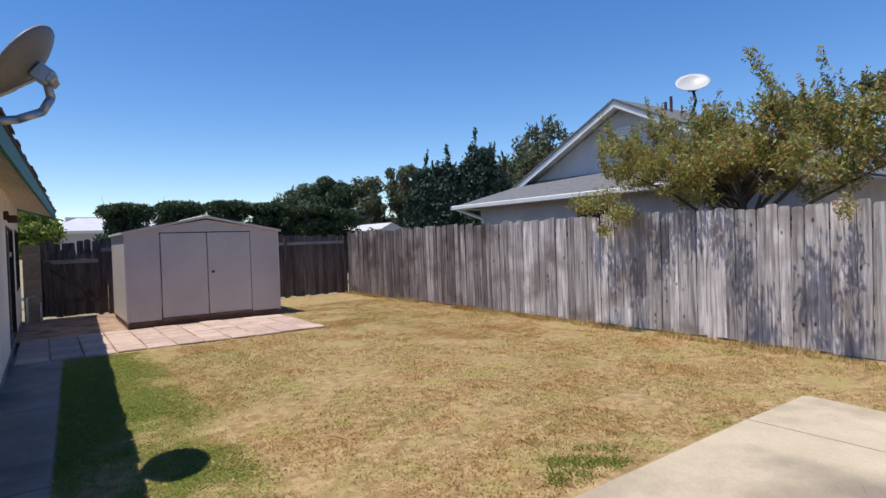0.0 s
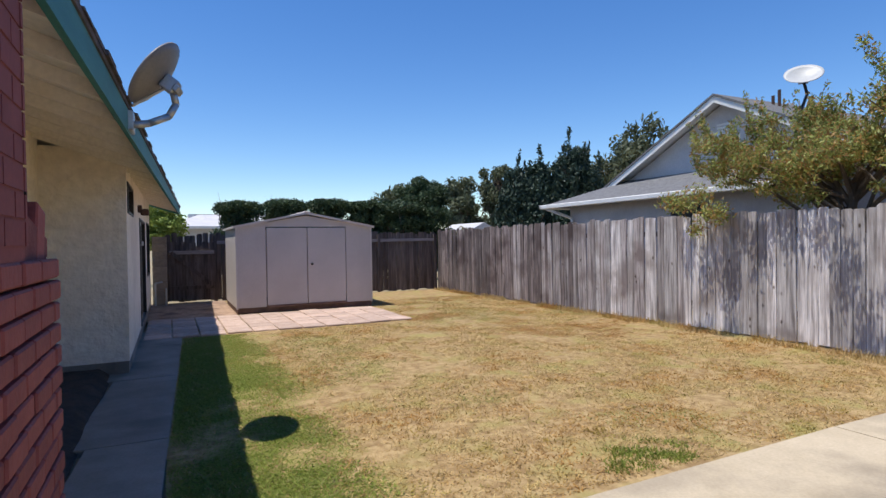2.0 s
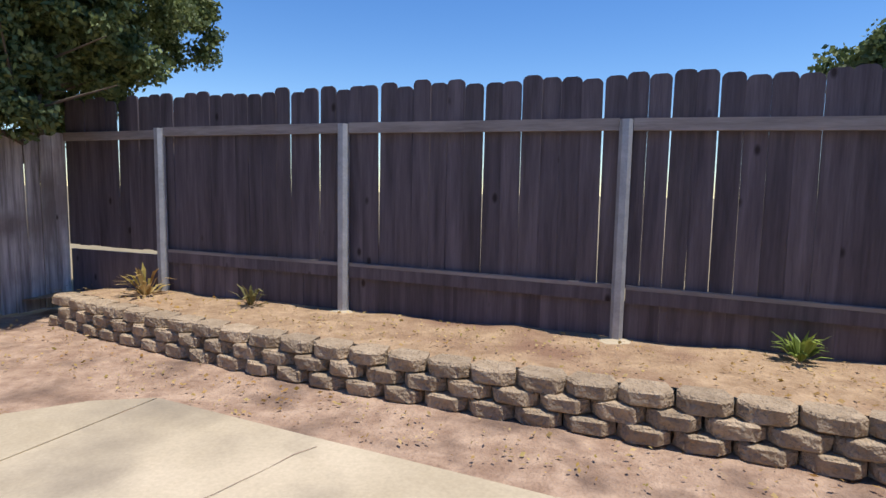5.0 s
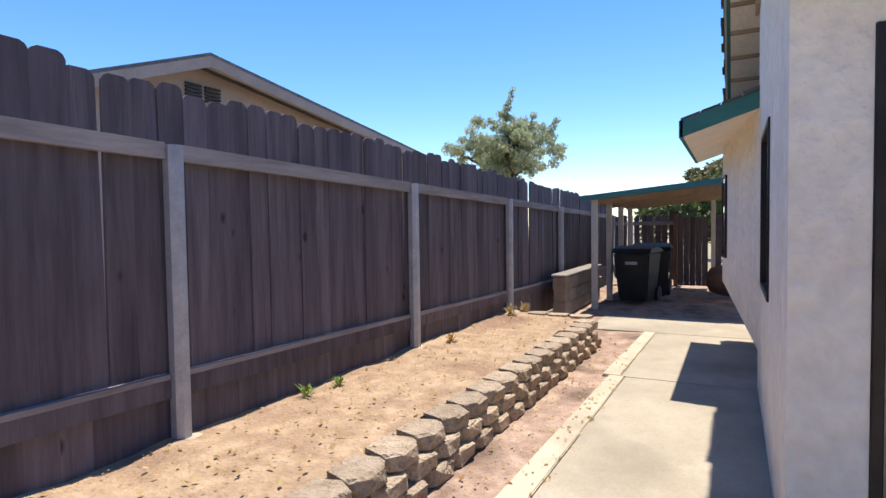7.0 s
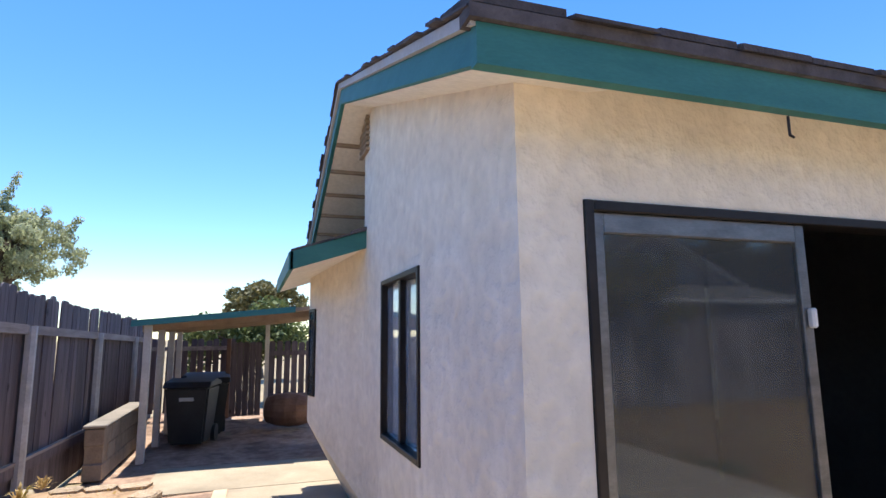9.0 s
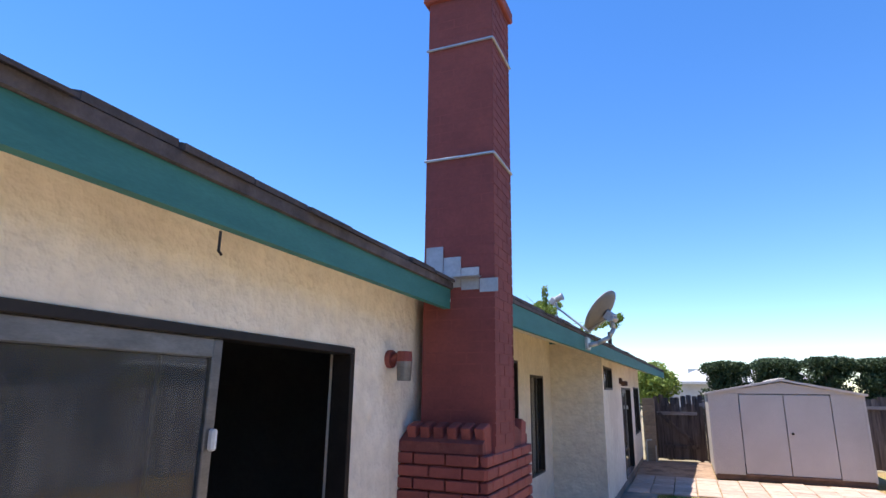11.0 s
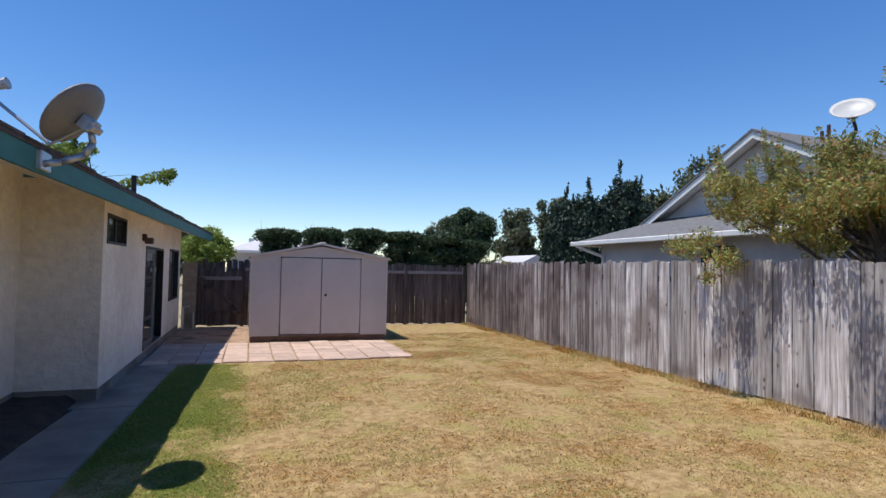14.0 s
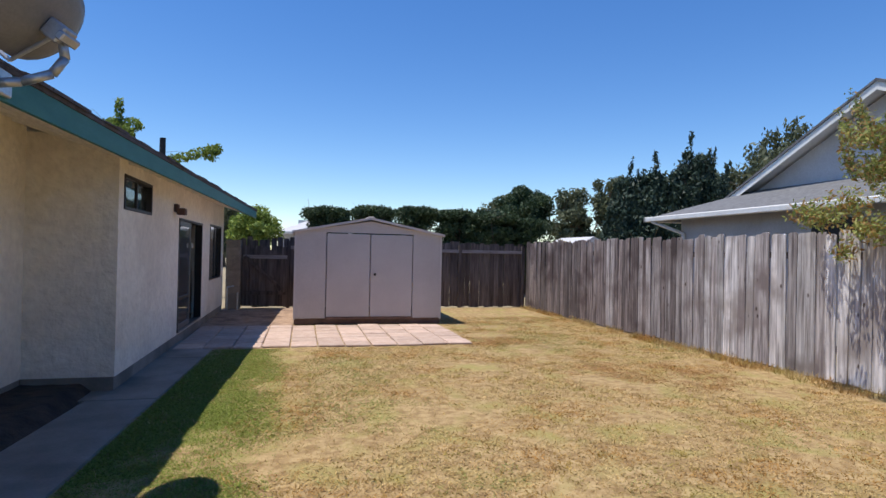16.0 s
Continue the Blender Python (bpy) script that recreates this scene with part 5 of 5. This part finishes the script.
for bx, by, zt, w in ((14.0, 23.4, 5.7, 1.4), (14.9, 23.0, 6.1, 1.5), (16.1, 22.2, 7.0, 1.8), (16.9, 21.8, 6.2, 1.5)):
    cl = []
    for i in range(130):
        h, a = RNG.random() ** 1.3 * .76, RNG.random() * 6.283
        rr = w * (.66 - .55 * h)
        cl.append((bx + rr * math.cos(a) + .25 * h, by + rr * math.sin(a), .8 + (zt - .8) * h, .34, .34, .50))
    for i in range(16):
        a = RNG.random() * 6.283
        top = zt * (1.0 if i == 0 else RNG.uniform(.45, .95))
        out = 0 if i == 0 else w * (1.25 - top / zt) * 1.15
        for k in range(16):
            h = (k + RNG.random()) / 16
            fat = .42 * (1 - h) ** .8 + .07
            cl.append((bx + out * math.cos(a) * h ** .7 + .35 * h * h, by + out * math.sin(a) * h ** .7, .8 + (top - .8) * h, fat, fat, .34))
    tree("juniper_tree", "dark upright juniper with pointed shoots", (bx, by, 0), (bx, by, zt * .7), .14, cl, 80000, .075, L_CYP, 2.6, -1.3, None, .1)
tree("lime_green_tree", "light green tree beyond the gate", (-1.1, 24.5, 0), (-1.1, 24.5, 2), .12, cloud(-1.5, 24.5, 2.2, .85, .9, .75, 40, .25, .45), 14000, .07, L_LIME, 1.8)
tree("slender_tree", "light tree with sparse shoots behind roof", (-4.6, 20.2, 0), (-4.6, 20.2, 3.2), .12,
     cloud(-5.5, 20.2, 4.8, 1.1, .8, .55, 26, .2, .36) + [(-5.05, 20.2, 5.2 + .16 * k, .13) for k in range(5)] + [(-3.6 + .22 * k, 20.2, 4.15 + .07 * k, .18) for k in range(7)] + [(-2.45, 20.2, 4.45, .26)], 9000, .055, L_LIME, 2.0)
# tall eucalyptus stand to the east and scattered far trees
def gum(x, y, h, w, n=9000):
    cl = []
    for i in range(54):
        u = .30 + .70 * RNG.random()
        a = RNG.random() * 6.283
        rr = w * (.25 + .75 * RNG.random()) * (1.15 - .55 * u)
        s = RNG.uniform(.09, .19) * w * (1.0 if w > 4 else 1.35)
        cl.append((x + rr * math.cos(a), y + rr * math.sin(a), h * u - s, s * 1.3, s * 1.3, s * 1.5))
    tree("eucalyptus_tree", "tall grey-green eucalyptus with open crown", (x, y, 0), (x, y, h * .9), w * .07, cl, n, .022 * w + .10, L_EUC, 2.6, .9, None, .2)


for x, y, h, w in ((52, 12, 15, 4.5), (54, 6.5, 17, 5), (50, 2, 15.5, 4.5), (56, -1, 20, 5.5), (52, -5, 18, 5), (58, 17, 14.5, 4.5), (54, 22, 13, 4.5), (60, 9, 18.5, 5), (58, 3, 19, 5), (62, -8, 21, 6)):
    gum(x, y, h, w, 11000)
for x, y, h, w in ((32, 33, 10.5, 3.6), (30, 36, 8.0, 3), (37, 37, 10, 3.5), (22.4, 45, 7.2, 2.4), (26.2, 45, 8.3, 2.6), (17, 48, 6.6, 3), (-6, 52, 5.5, 2.6), (40, 30, 9, 3.5)):
    gum(x, y, h, w, 8000)
# lower growth under the eucalyptus
und = thing("undergrowth", "dark far undergrowth below eucalyptus trees", "bushes", kind="stuff")
leaves("leaves", [(48 + RNG.uniform(-3, 3), y, 2.6 + RNG.uniform(-1, 1.5)) for y in np.arange(-14, 26, 1.2)], [(1.6, 1.4, 1.9)] * len(np.arange(-14, 26, 1.2)), 16000, .22, L_EUC, und, RNG, 1.8)
tree("shrub", "light green shrub behind neighbour fence", (11.5, 1.3, 0), (11.5, 1.3, 1.4), .06, cloud(11.5, 1.3, 2.15, .55, .6, .3, 12, .22, .35), 3000, .05, L_LIME, 1.8, category="shrub")
tree("pepper_tree", "feathery pale green pepper tree beyond fence", (-26, -11.5, 0), (-26.3, -11.6, 6), .26,
     cloud(-26, -11.6, 5.2, 1.9, 3.0, 1.7, 130, .2, .5) + [(-26.3, -11.8 + .1 * k, 6.7 + .28 * k, .3 - .03 * k) for k in range(6)] + [(-26.2, -9.4 + .12 * k, 5.8 + .2 * k, .24 - .02 * k) for k in range(4)], 26000, .06, L_PEPPER, 2.6, 1.0, None, .25)
tree("round_tree", "green tree top beyond the tall fence", (-3.2, -13.5, 0), (-3.2, -13.5, 3), .14, cloud(-3.3, -13.5, 3.9, 1.0, .8, .6, 16, .35, .55), 5000, .08, L_OAK, 1.7)
tree("shrub", "dry olive shrub beyond side gate", (-23.5, -1.8, 0), (-23.5, -1.8, 2), .1, cloud(-23.5, -1.8, 2.85, 1.0, 1.6, .85, 34, .3, .5), 11000, .09, L_DRYBUSH, 2.0, category="shrub")
tree("shrub", "dark green shrub behind side gate", (-15.5, -2.4, 0), (-15.5, -2.4, 1), .08, cloud(-15.5, -2.4, 1.5, .6, 1.5, .8, 22, .35, .55), 8000, .07, L_OAK, 1.8, category="shrub")
bushr = tree("shrub", "pale olive shrub beyond back fence", (9.9, 21.5, 0), (9.9, 21.5, 1), .07, cloud(9.9, 21.5, 1.5, 1.1, .7, .45, 16, .3, .45), 5000, .06, L_DRYBUSH, 1.8, category="shrub")

# ---- grass, weeds and litter ----
def blades(name, x0, y0, x1, y1, n, h, material, label, keep, wide=.006, flat=5.5):
    g = np.random.default_rng(len(name) + n)
    x, y = x0 + (x1 - x0) * g.random(n), y0 + (y1 - y0) * g.random(n)
    k = np.array([keep(a, b) for a, b in zip(x, y)])
    x, y = x[k], y[k]
    n = len(x)
    a, s = g.random(n) * 6.283, h * (.4 + .9 * g.random(n))
    lean = (g.random((n, 2)) - .5) * flat * s[:, None]
    w = wide * (.6 + .8 * g.random(n))
    z0 = np.full(n, -.015)
    v = np.stack([np.c_[x - np.cos(a) * w, y - np.sin(a) * w, z0], np.c_[x + np.cos(a) * w, y + np.sin(a) * w, z0], np.c_[x + lean[:, 0], y + lean[:, 1], z0 + s]], axis=1).reshape(-1, 3)
    return tagged(quick_mesh(name, v, np.arange(3 * n).reshape(-1, 3), material), label, "grass", kind="stuff")


def green_here(x, y):
    return noise.noise(Vector((x * .55, y * .55, 4.0))) + .45 * noise.noise(Vector((x * 1.7, y * 1.7, 8.0))) + max(0, 1.35 - (x + 1.0)) * 1.1


def on_lawn(x, y):
    return -1.1 + .035 * (y - 3) < x < fence_x(y) - .03 and (y > 2.92 or x > 4.66 - .1 * (2.8 - y)) and not (x < 3.0 and y > 10.2) and not (x > 3.2 and y > 13.4 + .9 * random.random()) and y > -1.62 + .3 * noise.noise(Vector((x * 1.3, y, 5))) - .35 * random.random()


blades("dry_grass", -1.0, -2.3, 6.7, 16.3, 420000, .013, BLADE, "short dry straw-coloured lawn grass", lambda x, y: on_lawn(x, y) and green_here(x, y) < .42 + .4 * random.random())
blades("green_grass", -1.0, -2.3, 6.7, 16.3, 240000, .014, BLADE_G, "short green lawn grass in patches", lambda x, y: on_lawn(x, y) and green_here(x, y) > .16 + .3 * random.random())
blades("green_strip", -1.05, 2.9, 0.5, 10.4, 200000, .013, BLADE_S, "greener grass in the shade by the path", lambda x, y: on_lawn(x, y) and x < -.25 + .5 * random.random())
def spot(x, y, cx, cy, rx, ry):
    return math.exp(-((x - cx) / rx) ** 2 - ((y - cy) / ry) ** 2)


blades("straw_tufts", -.9, -2.0, 6.6, 14.0, 90000, .026, BLADE, "longer tufts of pale dry grass", lambda x, y: on_lawn(x, y) and noise.noise(Vector((x * 4.5, y * 4.5, 2))) > .12 + .25 * random.random(), .006, 2.2)
blades("patch_of_green", .7, 2.95, 3.0, 4.1, 26000, .028, BLADE_S, "lush green grass spot at patio edge", lambda x, y: spot(x, y, 1.9, 3.15, .48, .3) * (.8 + .9 * noise.noise(Vector((x * 5, y * 5, 3)))) > .3 + .65 * random.random(), .006, 2.2)
blades("rusty_grass", 2.5, 4.0, 6.6, 16.2, 160000, .015, BLADE_R, "rust-brown dried grass patches", lambda x, y: on_lawn(x, y) and max(spot(x, y, 4.75, 7.6, 1.5, .9), spot(x, y, 5.2, 14.2, 1.3, 1.6), spot(x, y, 3.6, 10.6, .9, .6)) * (.75 + .9 * noise.noise(Vector((x * 2.2, y * 2.2, 6)))) > .3 + .4 * random.random())
blades("edge_tufts", 6.3, -2.0, 6.66, 16.2, 9000, .10, BLADE, "dry tufts along the fence foot", lambda x, y: noise.noise(Vector((x * 3, y * 1.4, 1))) > -.1, .005, 1.4)


def weed(at, s, m, label, n=40):
    w = thing("weed", label, "weed", at, group="weeds")
    g = np.random.default_rng(int(abs(at[0] * 100)))
    vs = []
    for i in range(n):
        a, t = g.random() * 6.283, g.random()
        r, h = s * (.2 + .8 * g.random()), s * (.3 + .9 * g.random())
        d, p = np.array((math.cos(a), math.sin(a))), np.array((-math.sin(a), math.cos(a))) * s * .07
        b = d * r * .15
        vs += [(*b, h * .1), (*(d * r * .6 + p), h * .75), (*(d * r), h * (.6 + .4 * t)), (*(d * r * .6 - p), h * .75)]
    quick_mesh("leaves", np.array(vs), np.arange(len(vs)).reshape(-1, 4), m, w)


weed((-.15, -3.97, .25), .20, L_LIME, "small green leafy weed in bare soil", 60)
for x, y, s, m, lab in ((-2.3, -3.98, .10, L_LIME, "low green weed by fence foot"), (-2.6, -3.95, .08, L_LIME, "low green weed by fence foot"), (-4.25, -3.9, .10, BLADE, "dry straw tuft by fence post"), (-6.0, -3.95, .14, BLADE, "dry straw tuft by fence post"), (-6.4, -3.9, .13, BLADE, "dry straw tuft by fence post"), (5.3, -3.85, .30, BLADE, "dry straw tuft in raised bed"), (4.1, -3.9, .2, L_DRYBUSH, "dry twiggy weed in raised bed")):
    weed((x, y, .24), s, m, lab)
# fallen leaves and chips in the bed and on the strip
g = np.random.default_rng(77)
n = 3500
px, py = g.uniform(-6.2, 6.4, n), g.uniform(-4.05, -2.35, n)
keep = np.array([b < soil_edge(a) - .12 or b > soil_edge(a) + .12 for a, b in zip(px, py)])
px, py = px[keep], py[keep]
pz = np.array([.27 if b < soil_edge(a) else .012 for a, b in zip(px, py)])
n = len(px)
a, s = g.random(n) * 6.283, .006 + .016 * g.random(n) ** 2
u, v_ = np.c_[np.cos(a) * s, np.sin(a) * s, (g.random(n) - .5) * s], np.c_[-np.sin(a) * s * .5, np.cos(a) * s * .5, (g.random(n) - .3) * s]
c = np.c_[px, py, pz]
tagged(quick_mesh("leaf_litter", np.stack([c - u, c + v_, c + u, c - v_], axis=1).reshape(-1, 3), np.arange(4 * n).reshape(-1, 4), BLADE), "scattered dry leaf litter and bark chips", "litter", kind="stuff")

# ---- pieces of walls, floors and fences ----
run_of_boards(east, [(fence_x(-4.05), -4.05), (fence_x(6.9), 6.9)], .142, EM, .015, FR, jitter=.016)
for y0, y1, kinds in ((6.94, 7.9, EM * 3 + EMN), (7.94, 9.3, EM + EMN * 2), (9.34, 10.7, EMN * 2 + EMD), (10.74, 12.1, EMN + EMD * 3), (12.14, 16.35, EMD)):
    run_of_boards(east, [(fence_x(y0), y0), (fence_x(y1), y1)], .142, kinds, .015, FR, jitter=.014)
run_of_boards(south, [(6.62, SYF), (3.27, SYF)], .150, SM, lambda x, y: .53 + lift_at(x), FR, lift=.006)
run_of_boards(south, [(3.18, SYF), (-13.0, SYF)], .150, SM, lambda x, y: .53 + lift_at(x), FR, lift=.006)
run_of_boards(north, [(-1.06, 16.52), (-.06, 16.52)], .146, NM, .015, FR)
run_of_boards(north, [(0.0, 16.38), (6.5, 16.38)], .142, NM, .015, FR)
for x, y in PAVERS:
    if y < 12.75 or x < .1:
        share("paver", PAVER_ME, apron, pose(x + .2, y, .018 + PV.uniform(-.008, .008), PV.uniform(-.8, .8), PV.uniform(-.8, .8), PV.uniform(-1, 1)))

# chimney base in running bond on three faces, rowlock on the shoulders
LB, HB, GAP = .203, .062, .010
B_STR, B_HEAD, B_ROW = brick_mesh("brick", LB, .05, HB), brick_mesh("brick_half", LB / 2, .05, HB), brick_mesh("brick_rowlock", .062, .12, .20)
CR = random.Random(9)
for k in range(20):
    z = .035 + k * (HB + GAP)
    if z > 1.45:
        break
    o = (k % 2) * (LB + GAP) / 2
    for face in ("s", "e", "n"):
        u0, u1 = (CX0, CX1) if face != "e" else (CY0, CY1)
        u = u0 - o
        while u < u1 - .02:
            a, b = max(u, u0), min(u + LB, u1)
            if b - a > .06:
                me = B_STR if b - a > .15 else B_HEAD
                c = (a + b) / 2
                sx = (b - a) / (LB if me is B_STR else LB / 2)
                d = CR.uniform(-.003, .003)
                m_ = pose(c, CY0 + .012 + d, z) if face == "s" else pose(c, CY1 - .012 + d, z) if face == "n" else pose(CX1 - .012 + d, c, z, 0, 0, 90)
                share("brick", me, chimney, m_ @ Matrix.Diagonal((sx, 1, 1, 1)))
            u += LB + GAP
for i in range(6):
    for s, y0 in ((1, CY0), (-1, CY1)):
        share("brick", B_ROW, chimney, pose(CX1 - .05 - i * .09, y0 + s * (.10), 1.505, s * 14, 0, 0))

# upper shaft: flush courses, one mesh of many
bm_v, bm_f = [], []
for k in range(46):
    z = 1.476 + k * .072
    o = (k % 2) * .106
    for face in ("s", "e", "n"):
        u0, u1 = (-1.86, SX1) if face != "e" else (SY0, SY1)
        u = u0 - o
        while u < u1 - .02:
            a, b = max(u, u0), min(u + LB, u1)
            if u1 - b < .05:
                b = u1
            if b - a > .03:
                d = CR.uniform(.0006, .0014)
                if face == "s":
                    q = (a, SY0 - d, z, b, SY0 + .02, z + .063)
                elif face == "n":
                    q = (a, SY1 - .02, z, b, SY1 + d, z + .063)
                else:
                    q = (SX1 - .04, a, z, SX1 - .02 + d + .016, b, z + .063)
                i0 = len(bm_v)
                bm_v += [(x, y, zz) for zz in (q[2], q[5]) for x, y in ((q[0], q[1]), (q[3], q[1]), (q[3], q[4]), (q[0], q[4]))]
                bm_f += [(i0 + c[0], i0 + c[1], i0 + c[2], i0 + c[3]) for c in ((0, 1, 5, 4), (1, 2, 6, 5), (2, 3, 7, 6), (3, 0, 4, 7), (4, 5, 6, 7), (3, 2, 1, 0))]
            u += LB + GAP
tagged(quick_mesh("shaft_bricks", np.array(bm_v), np.array(bm_f), BRICK_S, chimney), kind="stuff")

# retaining wall: three courses of split-face blocks
retain = thing("retaining_wall", "low curved retaining wall of tan split-face blocks", "retaining wall")


def block_mesh(seed):
    """Trapezoid garden block with a chipped rounded face towards +y."""
    r = random.Random(seed)
    bm = bmesh.new()
    poly = [(-.145, .02), (-.085, .09), (.085, .09), (.145, .02), (.10, -.11), (-.10, -.11)]
    prism(bm, poly, "z", 0, .092)
    top = [e for e in bm.edges if all(v.co.y > 0 for v in e.verts)]
    bmesh.ops.bevel(bm, geom=top, offset=.014, segments=1, affect="EDGES")
    for v in bm.verts:
        if v.co.y > 0:
            v.co += Vector((r.uniform(-.008, .008), r.uniform(-.012, .012), r.uniform(-.004, .004)))
    me = bpy.data.meshes.new("block")
    bm.to_mesh(me)
    bm.free()
    me.materials.append(BLOCK)
    return me


BL = [block_mesh(s) for s in range(8)]
for k in range(3):
    n = 42
    for i in range(n):
        s = (i + (.5 if k % 2 else 0)) / n
        x, y = wall_line(s)
        x2, y2 = wall_line(s + .01)
        ang = math.degrees(math.atan2(y2 - y, x2 - x)) + 180
        end = max(0, s - .965) / .035
        share("block", FR.choice(BL), retain, pose(x, y - .02 * k - .25 * end ** 2, -.01 + k * .094, FR.uniform(-1, 1), FR.uniform(-1, 1), ang - 50 * end + FR.uniform(-2, 2)))
for i in range(3):
    for k in range(3):
        share("block", FR.choice(BL), retain, pose(-6.18 - .02 * i, -3.13 - i * .27, -.01 + k * .094, 0, 0, 95))
